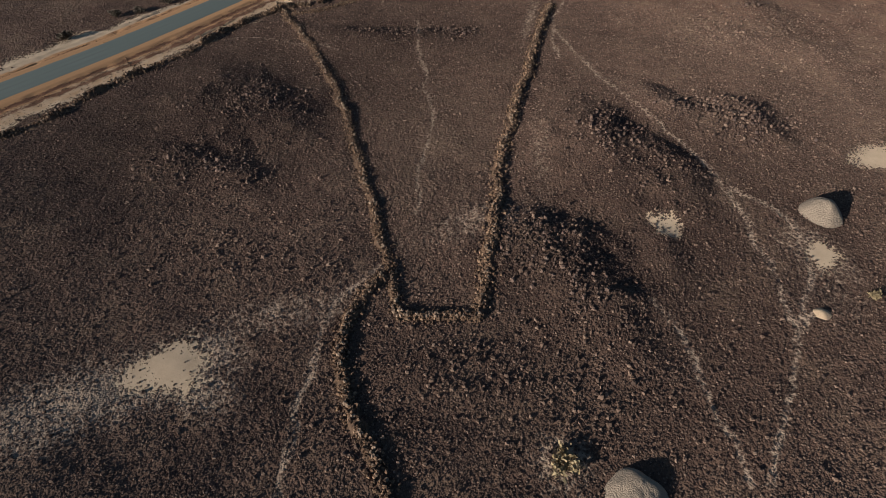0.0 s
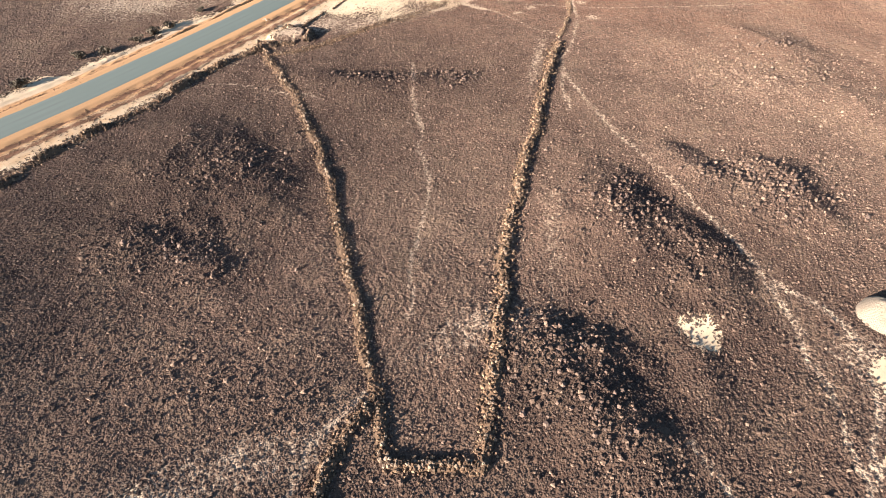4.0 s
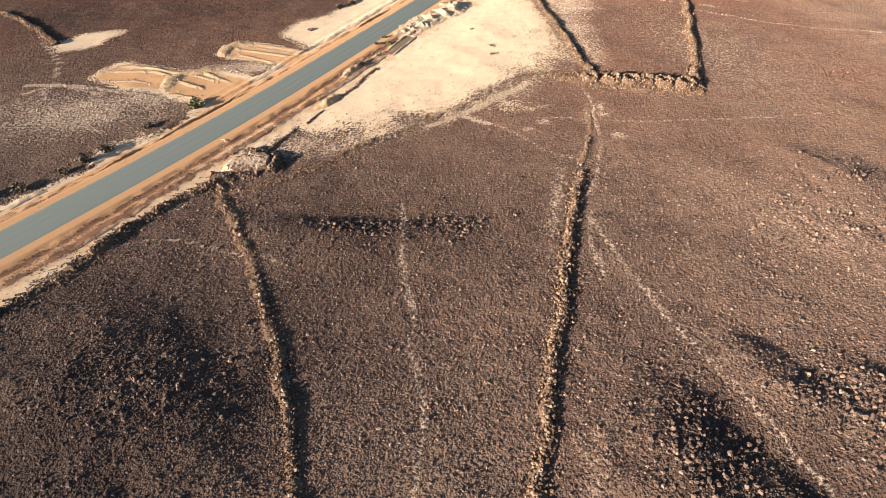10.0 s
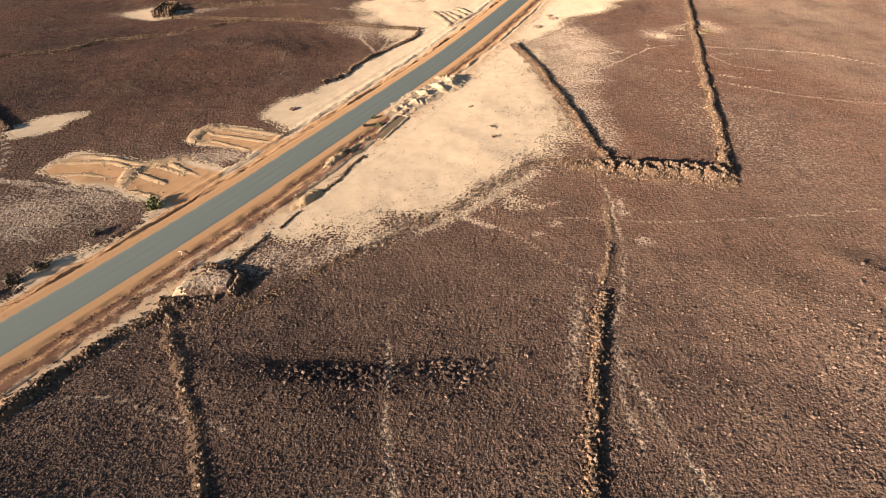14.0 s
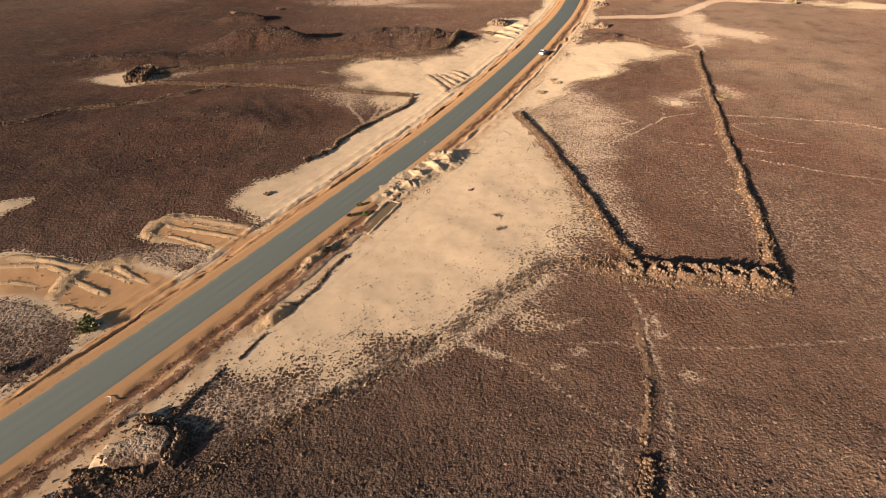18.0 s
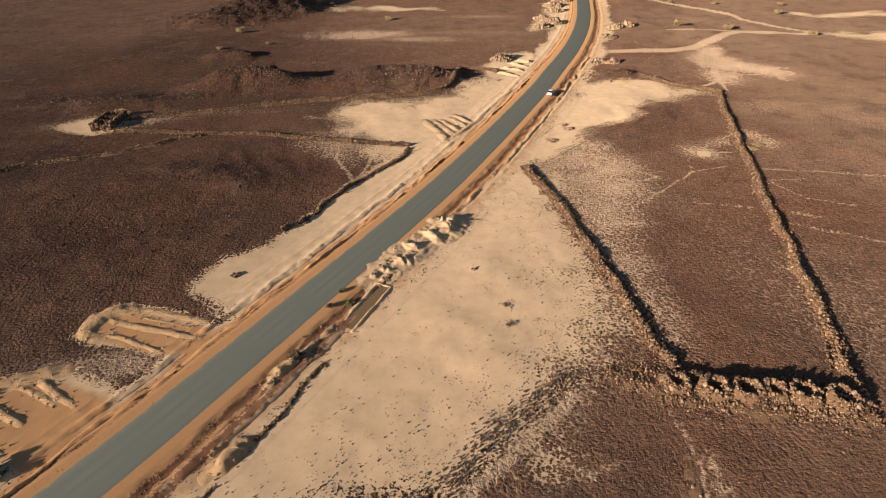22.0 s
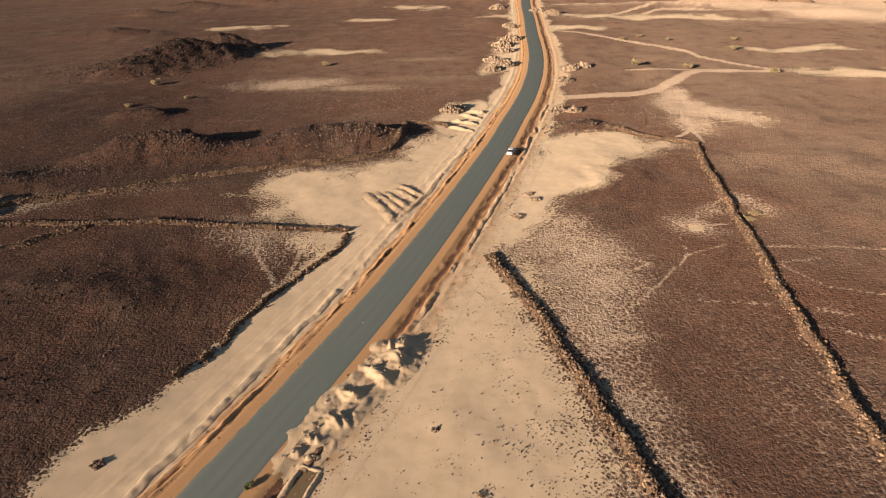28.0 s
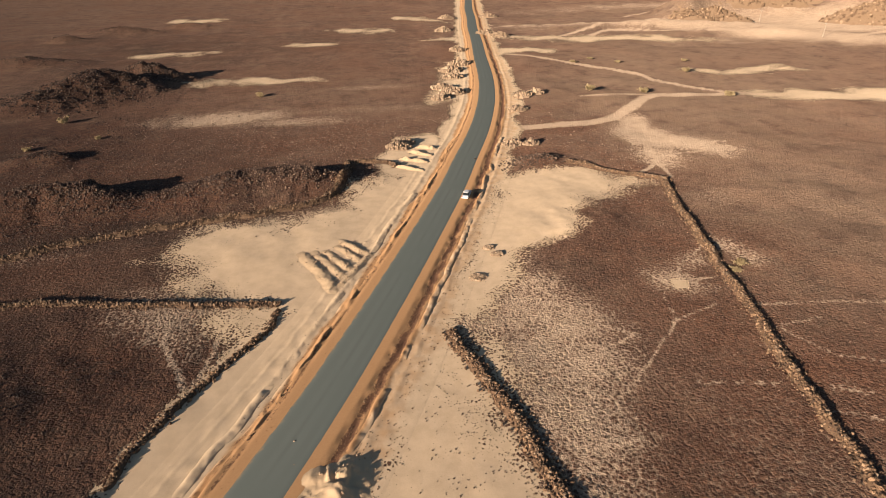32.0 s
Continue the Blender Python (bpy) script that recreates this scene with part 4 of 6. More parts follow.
def build_road():
    line = resample(ROAD, 0.7)
    line = np.vstack([line[line[:, 1] < 235], line[line[:, 1] >= 235][::3]])
    n = normals(line)
    offs = np.r_[np.arange(-15.8, -3.6, 0.3), np.linspace(-3.6, 3.6, 7), np.arange(3.9, 15.9, 0.3)]
    x = line[:, :1] + n[:, :1] * offs[None]
    y = line[:, 1:] + n[:, 1:] * offs[None]
    rough = (fbm(x, y, 1.0, 3, 61) - 0.5) * 0.15 * smooth(5.4, 8.5, np.abs(offs))[None] * (1 - smooth(12.0, 14.6, np.abs(offs)))[None]
    broken = 0.6 + 0.75 * vnoise(x / 1.6, y / 1.6, 63)
    lift = road_profile(np.where(np.abs(offs) < 5.2, offs[None] + 0 * x, offs[None] + sway(x, y, offs[None]))) * np.where(np.abs(offs) > 5.6, broken, 1.0) * (1 - smooth(11, 14.6, np.abs(offs)))[None]
    z = height(x.ravel(), y.ravel()).reshape(x.shape) + lift + rough
    z += (0.03 - 0.12 * smooth(14.2, 15.8, np.abs(offs)))[None]
    road = tagged(new("road"), "two-lane grey asphalt road on a low sandy bank", "road", kind="structure")
    me = mesh_of("verge", np.c_[x.ravel(), y.ravel(), z.ravel()], sheet_faces(*x.shape), GROUND, True)
    cover_up(me, x.ravel(), y.ravel())
    part("verge", me, GROUND, road, "ochre earth shoulders with dark gravel windrows")
    wide = np.linspace(-3.65, 3.65, 15)
    rag = (vnoise(np.arange(len(line)) / 2.0, np.zeros(len(line)), 77) - 0.5) * 0.25
    edge = wide[None] + rag[:, None] * (wide[None] < -3.5) + 0.3 * rag[:, None] * (wide[None] > 3.5)
    x, y = line[:, :1] + n[:, :1] * edge, line[:, 1:] + n[:, 1:] * edge
    z = height(x.ravel(), y.ravel()).reshape(x.shape) + 0.70 - 0.012 * np.abs(edge)
    z[:, [0, -1]] -= 0.07
    me = mesh_of("asphalt", np.c_[x.ravel(), y.ravel(), z.ravel()], sheet_faces(*x.shape), ASPHALT, True)
    give(me, "across", np.broadcast_to(wide / 3.65, x.shape).ravel())
    part("asphalt", me, ASPHALT, road, "worn blue-grey asphalt with a dark eastern edge")
    return road


GROUND_SHEET = build_ground()
build_road()


def ground_z(x, y):
    """The ground with the road bank on it."""
    x, y = np.asarray(x, float), np.asarray(y, float)
    d = off_road(x, y)
    return height(x, y) + road_profile(d) * (1 - smooth(11, 15.6, np.abs(d)))


# ---------------------------------------------------------------- stones strewn over the plain
def strew(name, label, seed, box, per_m2, size_lo, size_hi, small, keep):
    rng = np.random.default_rng(seed)
    x0, x1, y0, y1 = box
    n = int((x1 - x0) * (y1 - y0) * per_m2)
    x, y = rng.uniform(x0, x1, n), rng.uniform(y0, y1, n)
    sand, dust, ochre, grit = covers(x, y)
    d = np.abs(off_road(x, y))
    clump = fbm(x, y, 2.2, 2, 71)
    bare = np.clip(1 - smooth(0.15, 0.75, sand + 0.7 * (clump - 0.5)), 0, 1)
    bare = np.maximum(bare, 0.4 * smooth(0.4, 0.65, clump) * (y < -45))
    chance = keep(x, y) * np.maximum(bare, (0.55 * smooth(0.42, 0.72, clump) * np.exp(-np.clip(y - 69 - 0.9 * x, 0, 90) / 13) + 0.03 * smooth(0.55, 0.7, clump)) * (d > 13) * (y < 135) * (x > -28) * small) * (1 - 0.96 * np.clip(dust * 1.15, 0, 1)) * (d > 6.5) * (1 if small else 1 - 0.65 * smooth(36, 66, y) * (x > -30) * (y < 210))
    ok = rng.uniform(0, 1, n) < chance
    x, y = x[ok], y[ok]
    size = size_lo * (size_hi / size_lo) ** (rng.uniform(0, 1, len(x)) ** 2.2)
    size = size * (1 - 0.38 * smooth(36, 66, y) * (y < 200))
    z = ground_z(x, y)
    verts, faces = chips(rng, x, y, z, size) if small else rocks(rng, x, y, z, size, 4)
    me = mesh_of(name, verts, faces, STONES, small)
    give(me, "tone", np.repeat(tone_at(x, y), 5 if small else 8))
    return tagged(new(name, me), label, "stones", kind="stuff")


def thick(x, y):
    return np.clip(0.3 + 0.6 * fbm(x, y, 14, 3, 81) - 0.12 * tone_at(x, y), 0.1, 1)


def near_way(x, y):
    return thick(x, y) * np.exp(-np.maximum(np.abs(x - 5) - 60, 0) ** 2 / 1500)


strew("small_stones", "small dark basalt stones strewn densely over brown soil", 3, (-82, 88, -80, 92), 16.5, 0.10, 0.22, True, near_way)
strew("small_stones", "small basalt stones thinning out towards the sand", 4, (-85, 110, 92, 215), 9.5, 0.11, 0.22, True, near_way)
strew("basalt_stones", "loose dark basalt stones on the desert plain", 5, (-95, 105, -82, 90), 1.0, 0.15, 0.31, False, thick)
strew("basalt_stones", "scattered basalt stones on brown ground", 6, (-120, 92, 90, 290), 0.6, 0.15, 0.30, False, thick)
strew("small_stones", "small dark basalt stones on the plain before the hill", 7, (-125, 16, 200, 290), 2.2, 0.14, 0.28, True, thick)


# crowded patches of stones and tufts on the sand: x, y, half length, half width, turn, stones per square metre
PATCHES = [(-7.5, 74, 7, 2.6, 12, 1.6), (-17, 65, 9, 3.4, 8, 2.6), (-8, 66, 7, 2.2, 30, 2.2), (-14, 69, 1.3, 1.0, 0, 4.0), (14.5, 96.4, 1.6, 0.9, 0, 3.0), (6, 82, 12, 5, 42, 1.0), (17, 100, 5, 14, -8, 1.1),
           (19, 124, 4.5, 20, 4, 1.2), (18, 146, 3.5, 12, 8, 0.8), (14, 112, 6, 14, 0, 0.45), (0, 96, 16, 18, 0, 0.16), (-18, 74, 9, 7, 30, 0.3), (10.5, 102.7, 1.6, 0.6, 10, 2.5), (8.5, 120, 9, 16, 20, 0.12)]


def patches():
    rng = np.random.default_rng(19)
    xs, ys = [], []
    for cx, cy, a, b, turn, per in PATCHES:
        n = int(3.14 * a * b * per * 1.6)
        t, q = rng.uniform(0, 6.3, n), np.sqrt(rng.uniform(0, 1, n)) * 1.25
        u, v = np.cos(t) * q * a, np.sin(t) * q * b
        c, w = math.cos(radians(turn)), math.sin(radians(turn))
        xs.append(cx + u * c - v * w), ys.append(cy + u * w + v * c)
    x, y = np.concatenate(xs), np.concatenate(ys)
    clump = fbm(x, y, 2.4, 2, 72)
    ok = (rng.uniform(0, 1, len(x)) < smooth(0.34, 0.62, clump)) & (off_road(x, y) > 13.5)
    x, y = x[ok], y[ok]
    size = 0.08 * 2.3 ** (rng.uniform(0, 1, len(x)) ** 1.5)
    v, f = chips(rng, x, y, ground_z(x, y), size)
    v[:, 2] = v[:, 2] - 0.02
    me = mesh_of("stone_patches", v, f, STONES, True)
    give(me, "tone", np.full(len(v), -0.6))
    return tagged(new("stone_patches", me), "dark stones and dry tufts dotted over pale sand", "stones", kind="stuff")


patches()

# ---------------------------------------------------------------- dry stone walls
CAPS, BLOCKS = [], []
for k in range(8):
    rng = np.random.default_rng(500 + k)
    v, f = rocks(rng, np.zeros(1), np.zeros(1), np.zeros(1), np.ones(1), 6, 0.75)
    CAPS.append(mesh_of("cap_stone", v, f, CAP_STONE))
    BLOCKS.append(mesh_of("boulder", v, f, DARK_BLOCK))


def stone_wall(name, label, pts, high, half, seed, caps=0, group="dry stone walls", gaps=0.0, core=0.62, dense=1.5):
    """A tumbled rubble wall along pts: a heaped core, stones all over it, and the largest stones one by one."""
    rng = np.random.default_rng(seed)
    line = resample(pts, 0.4)
    s = np.arange(len(line)) * 0.4
    line = line + normals(line) * ((vnoise(s / 5, s * 0, seed) - 0.5) * 0.9)[:, None]
    n = normals(line)
    top = high * (0.7 + 0.6 * vnoise(s / 2.3, s * 0 + 3, seed)) * (1 - gaps * smooth(0.4, 0.58, vnoise(s / 3, s * 0 + 9, seed)))
    x0, y0 = line[0]
    root = thing(name, x0, y0, h1(x0, y0), label, "stone wall", group)
    offs = np.array([-1.6, -1.0, -0.72, -0.35, 0.0, 0.35, 0.72, 1.0, 1.6]) * half
    form = np.array([-0.25, 0.08, 0.5, 0.88, 1.0, 0.9, 0.55, 0.1, -0.25])
    wide = (0.65 + 0.7 * vnoise(s / 3.1, s * 0 + 14, seed))[:, None]
    x, y = line[:, :1] + n[:, :1] * offs * wide, line[:, 1:] + n[:, 1:] * offs * wide
    z = ground_z(x.ravel(), y.ravel()).reshape(x.shape) + form[None] * top[:, None] * core - 0.2 * (core < 0.2) + (fbm(x, y, 0.9, 2, seed) - 0.5) * 0.35 * (form > 0)[None] * (core > 0.2)
    org = np.array([x0, y0, root.location[2]])
    me = mesh_of("core", np.stack([x, y, z], -1).reshape(-1, 3) - org, sheet_faces(*x.shape), WALL_STONES)
    part("core", me, WALL_STONES, root)
    count = int(len(line) * 0.4 * half * 30 * dense)
    i, o = rng.integers(0, len(line), count), np.clip(rng.normal(0, 0.8, count), -2.6, 2.6) * half
    keep = rng.uniform(0, 1, count) < np.clip(top[i] / (0.5 * high), 0.12, 1)
    i, o = i[keep], o[keep]
    count = len(i)
    sx, sy = line[i, 0] + n[i, 0] * o + rng.uniform(-0.2, 0.2, count), line[i, 1] + n[i, 1] * o + rng.uniform(-0.2, 0.2, count)
    sz = ground_z(sx, sy) + np.maximum(np.interp(o / half, offs / half, form), 0) * top[i] * core * rng.uniform(0.8, 1.25, count)
    v, f = rocks(rng, sx, sy, sz, (0.1 + 0.2 * rng.uniform(0, 1, count) ** 1.6) * (0.65 if high < 0.42 else 1.0), 4, 0.85)
    part("rubble", mesh_of("rubble", v - org, f, WALL_STONES), WALL_STONES, root, "tumbled basalt rubble")["kind"] = "stuff"
    for k in range(caps):
        j = rng.integers(0, len(line))
        o = rng.uniform(-0.6, 0.6) * half
        px, py = line[j] + n[j] * o
        pz = float(ground_z(np.array([px]), np.array([py]))[0]) + float(np.interp(o / half, offs / half, form)) * top[j] * 0.8
        size = rng.uniform(0.16, 0.31)
        cap = part("cap_stone", CAPS[k % len(CAPS)], CAP_STONE, root)
        cap.matrix_basis = Matrix.Translation(Vector((px, py, pz)) - Vector(org)) @ pose(0, 0, 0, rng.uniform(-15, 15), rng.uniform(-15, 15), rng.uniform(0, 360)) @ Matrix.Scale(size, 4)
    return root


KITE_A = [(-43.4, 46.1), (-38.6, 36.7), (-30.7, 22.9), (-23.3, 6.9), (-18.5, -6.8), (-15.0, -18.4), (-12.0, -28.3), (-9.4, -36.8), (-7.1, -44.3), (-5.9, -50.2)]
KITE_B = [(4.5, -51.1), (6.1, -40.9), (7.8, -29.1), (9.8, -13.0), (13.7, 3.7), (18.1, 22.1), (21.3, 36.2), (24.4, 47.0)]
stone_wall("stone_wall", "long tumbled basalt wall on the stony plain", KITE_A, 0.40, 0.85, 1, 110)
stone_wall("stone_wall", "long straight basalt wall with a dark shadow side", KITE_B, 0.52, 0.85, 2, 110)
stone_wall("stone_wall", "short low wall of basalt blocks closing the funnel", [(-5.9, -50.4), (-3.3, -50.8), (1.1, -50.9), (4.5, -51.1)], 0.55, 0.75, 3, 40)
stone_wall("stone_wall", "winding basalt wall running off from the funnel", [(-7.7, -43.8), (-11, -47.4), (-12.6, -52), (-12.7, -56.2), (-11.7, -60.8), (-9.7, -65.7), (-7.7, -69.4), (-5, -76), (-3, -84)], 0.6, 0.8, 4, 70)
stone_wall("stone_wall", "broken remains of a basalt wall, low heaps with gaps", [(24.6, 49.5), (26.5, 55), (28, 61), (29.5, 68), (30.5, 73)], 0.24, 0.5, 5, 6, gaps=1.0, dense=0.8)
stone_wall("stone_wall", "dark boulder wall along the road reserve", [(-84, -16), (-74.2, -5.7), (-72.3, -0.2), (-68.8, 4.9), (-65.7, 9.5), (-60.8, 15.8), (-57.4, 21.7), (-53.2, 29.8), (-48.1, 37.3), (-42, 43.6), (-39.5, 44.8)], 1.25, 0.9, 6, 70, gaps=0.75)
stone_wall("stone_wall", "low dark wall running obliquely from the road", [(-39.3, 40.5), (-32.8, 42.3), (-25.2, 48.1), (-19.5, 53), (-14.9, 57.3)], 0.34, 0.8, 7, 14, gaps=0.4)
stone_wall("stone_wall", "levelled dark stone band beside the sand flat", [(-14.9, 57.3), (-9.9, 60.3), (-6, 64), (-1.8, 67.6), (2.8, 71.5), (8, 77.4), (13.7, 83.4), (18.8, 86.8), (27.2, 87.6), (31.5, 86.4)], 0.3, 1.5, 26, 14, gaps=0.2, core=0.1, dense=0.75)
stone_wall("stone_wall", "short low wall at the edge of the sand flat", [(-17.6, 90), (-21.6, 81), (-25.4, 73.2)], 0.3, 0.3, 8, 0)
stone_wall("stone_wall", "short piece of low wall beside the road verge", [(-27.2, 69.4), (-29.9, 64.5)], 0.34, 0.24, 9, 0)
stone_wall("stone_wall", "low wall between a sand strip and dark stones", [(-31.2, 61.9), (-33, 58), (-35.2, 53.2)], 0.4, 0.26, 10, 0)
stone_wall("stone_wall", "long basalt wall with a spread skirt of stones", [(20.7, 158.1), (24.2, 143.3), (26.7, 131.1), (29.2, 117.2), (30.9, 105), (32.4, 95.6), (33.5, 88)], 0.66, 0.95, 11, 100)
stone_wall("stone_wall", "long basalt wall on open brown ground", [(91.2, 213.6), (83, 184), (76.6, 160.5), (67.6, 124.3), (61.5, 99.7), (56.6, 80.8)], 0.75, 0.9, 12, 100)
stone_wall("stone_wall", "low wall closing the far end of the enclosure", [(70, 231), (78, 225), (83.5, 219.5), (92.2, 213.4)], 1.0, 0.8, 13, 24)
stone_wall("stone_wall", "straight basalt wall ending at the sand flat", [(-94, 184.6), (-80, 182.6), (-59.3, 181.0), (-44.5, 178.8), (-28.7, 175.5), (-8.7, 172.3)], 0.8, 0.75, 14, 60)
stone_wall("stone_wall", "low crooked wall across the dark plain", [(-150, 140), (-117.2, 153.3), (-106.5, 160.9), (-93.3, 166.1), (-83.9, 170.3), (-68, 180)], 0.8, 0.7, 15, 30)
stone_wall("stone_wall", "dark wall ending at a small sand patch", [(-126, 122), (-116.6, 115.4), (-108.6, 109.1), (-100, 100.5)], 0.9, 0.7, 27, 20)
stone_wall("stone_wall", "dark wall along the pale roadside strip", [(-8.5, 170), (-10.7, 164), (-16.3, 156.6), (-20.6, 149.5), (-24.8, 142.4), (-27.6, 134.8)], 0.8, 0.5, 16, 30, gaps=0.5)
stone_wall("stone_wall", "stub of dark wall at the edge of the sand", [(-28.6, 133), (-29.3, 130.8)], 1.0, 0.6, 17, 3)
stone_wall("stone_wall", "stub of dark wall half buried in sand", [(-31.2, 129.5), (-32.2, 127.5)], 1.0, 0.6, 18, 3)
stone_wall("stone_wall", "wall of stones along the foot of the hillock", [(-100, 193), (-68.1, 200.2), (-58.5, 203.8), (-42.1, 208.2), (-23.7, 211.1), (-13.3, 212.9), (-5.2, 215.6), (2, 221), (5, 231), (7, 244)], 1.3, 0.95, 19, 90)
stone_wall("stone_wall", "dark wall from the hillock to the rubble heap", [(7, 245), (13, 244), (19, 242), (20.5, 238)], 1.0, 0.8, 20, 10)


# ---------------------------------------------------------------- burial cairns
def ring_cairn(x, y, r, high, seed, label):
    """A hollow ring of heaped stones: core, rubble skirt and single large stones."""
    rng = np.random.default_rng(seed)
    gz = float(ground_z(np.array([x]), np.array([y]))[0])
    root = thing("burial_cairn", x, y, gz, label, "cairn", "row of burial cairns")
    rad = np.array([0.0, 0.35, 0.6, 0.8, 1.0, 1.3, 1.7]) * r
    form = np.array([0.05, 0.08, 0.75, 1.0, 0.8, 0.3, -0.1]) * high
    ang = np.linspace(0, 2 * np.pi, 25)[:-1]
    a, rr = np.meshgrid(ang, rad, indexing="ij")
    wob = 1 + 0.25 * (vnoise(np.cos(a) * 2 + seed, np.sin(a) * 2, seed) - 0.5)
    px, py = np.cos(a) * rr * wob, np.sin(a) * rr * wob
    pz = np.broadcast_to(form, a.shape) * (0.6 + 0.5 * vnoise(px * 1.1 + seed, py * 1.1, seed)) + ground_z(x + px.ravel(), y + py.ravel()).reshape(a.shape) - gz
    v = np.stack([px, py, pz], -1)
    v = np.concatenate([v, v[:1]], 0)
    part("core", mesh_of("core", v.reshape(-1, 3), sheet_faces(25, 7), WALL_STONES), WALL_STONES, root)
    n = int(260 * r)
    t, q = rng.uniform(0, 6.3, n), r * rng.uniform(0.5, 1.9, n)
    sx, sy = np.cos(t) * q, np.sin(t) * q
    sz = np.interp(q, rad, form) * (0.6 + 0.5 * vnoise(sx * 1.1 + seed, sy * 1.1, seed)) + ground_z(x + sx, y + sy) - gz
    v, f = rocks(rng, sx, sy, np.maximum(sz, ground_z(x + sx, y + sy) - gz), rng.uniform(0.09, 0.24, n), 4, 0.85)
    part("rubble", mesh_of("rubble", v, f, WALL_STONES), WALL_STONES, root, "loose sunlit rubble")["kind"] = "stuff"
    for k in range(int(11 * r)):
        t, q = rng.uniform(0, 6.3), r * rng.uniform(0.6, 1.15)
        stone = part("cairn_stone", CAPS[k % len(CAPS)], CAP_STONE, root)
        up = float(np.interp(q, rad, form)) * 0.92
        stone.matrix_basis = Matrix.Translation((math.cos(t) * q, math.sin(t) * q, up)) @ pose(0, 0, 0, rng.uniform(-20, 20), rng.uniform(-20, 20), rng.uniform(0, 360)) @ Matrix.Scale(rng.uniform(0.18, 0.34), 4)
    return root


for k, (x, y, r, h) in enumerate([(32.8, 84.8, 1.6, 1.2), (37.6, 83.4, 1.8, 1.7), (41.8, 83.0, 1.9, 1.5), (45.4, 82.9, 1.5, 1.6), (49.3, 82.5, 2.0, 1.5), (54.0, 81.4, 2.0, 1.5)]):
    ring_cairn(x, y, r, h, 900 + k, ["collapsed cairn of basalt stones at the wall corner", "hollow burial cairn of reddish basalt stones", "low hollow cairn with an open dark pit",
                                     "small packed cairn between two larger ones", "wide ring cairn with large rim stones", "ring cairn at the far wall corner"][k])
stone_wall("stone_wall", "shadowed back wall behind the row of cairns", [(33.5, 86.8), (40, 85.2), (48, 84.2), (56.4, 81.0)], 0.95, 0.8, 21, 60)
stone_wall("stone_wall", "low rubble bank along the foot of the cairns", [(24, 87.3), (33, 82.4), (42, 80.6), (50, 79.8), (57, 78.6)], 0.35, 1.5, 22, 30)


# ---------------------------------------------------------------- ruined enclosure
def ruin():
    x, y = -98.3, 190.5
    gz = h1(x, y)
    root = thing("ruined_enclosure", x, y, gz, "ruined roofless enclosure of dark stacked stone on pale sand", "ruin")
    rng = np.random.default_rng(77)
    corners = [(-2.6, -5.5), (2.6, -4.8), (2.2, 5.5), (-3.0, 5.0)]
    runs = [(corners[i], corners[(i + 1) % 4]) for i in range(4)] + [((-2.7, -1.6), (2.4, -1.2)), ((-2.8, 1.9), (2.3, 2.2))]
    for i, (a, b) in enumerate(runs):
        line = resample([a, b], 0.35)
        n = normals(line)
        vs, fs, base = [], [], 0
        xs, ys, zs, ss = [], [], [], []
        for level in range(6 if i < 4 else 5):
            m = len(line) * 2
            j = rng.integers(0, len(line), m)
            o = rng.uniform(-0.3, 0.3, m)
            xs.append(line[j, 0] + n[j, 0] * o), ys.append(line[j, 1] + n[j, 1] * o)
            zs.append(np.full(m, level * 0.36)), ss.append(rng.uniform(0.22, 0.4, m))
        v, f = rocks(rng, np.concatenate(xs), np.concatenate(ys), np.concatenate(zs), np.concatenate(ss), 4, 1.0)
        part("stacked_wall", mesh_of("stacked_wall", v, f, WALL_STONES), WALL_STONES, root)
    for k in range(40):
        t = rng.uniform(0, 6.3)
        stone = part("fallen_stone", CAPS[k % len(CAPS)], CAP_STONE, root)
        stone.matrix_basis = Matrix.Translation((math.cos(t) * rng.uniform(2.6, 4.5), math.sin(t) * rng.uniform(5, 7.5), 0.05)) @ pose(0, 0, 0, 0, 0, rng.uniform(0, 360)) @ Matrix.Scale(rng.uniform(0.3, 0.5), 4)


ruin()


# ---------------------------------------------------------------- sand heaps
def heaped(x, y, runs, seed, ripple=0.0):
    """Height of loose sand pushed up along runs of (points, height, half width)."""
    total = np.zeros(np.shape(x))
    for k, (pts, high, half) in enumerate(runs):
        wx = x + (fbm(x, y, 2.4, 3, seed + k) - 0.5) * 0.55 * half
        wy = y + (fbm(x, y, 2.4, 3, seed + k + 40) - 0.5) * 0.55 * half
        d, along = off_line(wx, wy, resample(pts, 0.8))
        crest = high * (0.72 + 0.56 * vnoise(along * 5 + seed, 0 * along + k, seed)) * np.sqrt(np.clip(np.minimum(along, 1 - along) / 0.18, 0.25, 1))
        total = np.maximum(total, crest * smooth(0, 1, 1 - np.abs(d) / half))
    combed = np.abs(np.sin((0.42 * x + 0.9 * y + (fbm(x, y, 3.0, 2, seed + 3) - 0.5) * 1.6) * 3.6)) * smooth(0.45, 1.1, total) * ripple
    total = total - combed
    rough = (fbm(x, y, 1.5, 4, seed + 7) - 0.5) * 0.34 + (fbm(x, y, 0.45, 2, seed + 9) - 0.5) * 0.22
    return total + rough * np.sqrt(np.clip(total, 0, 1)) * 0.9


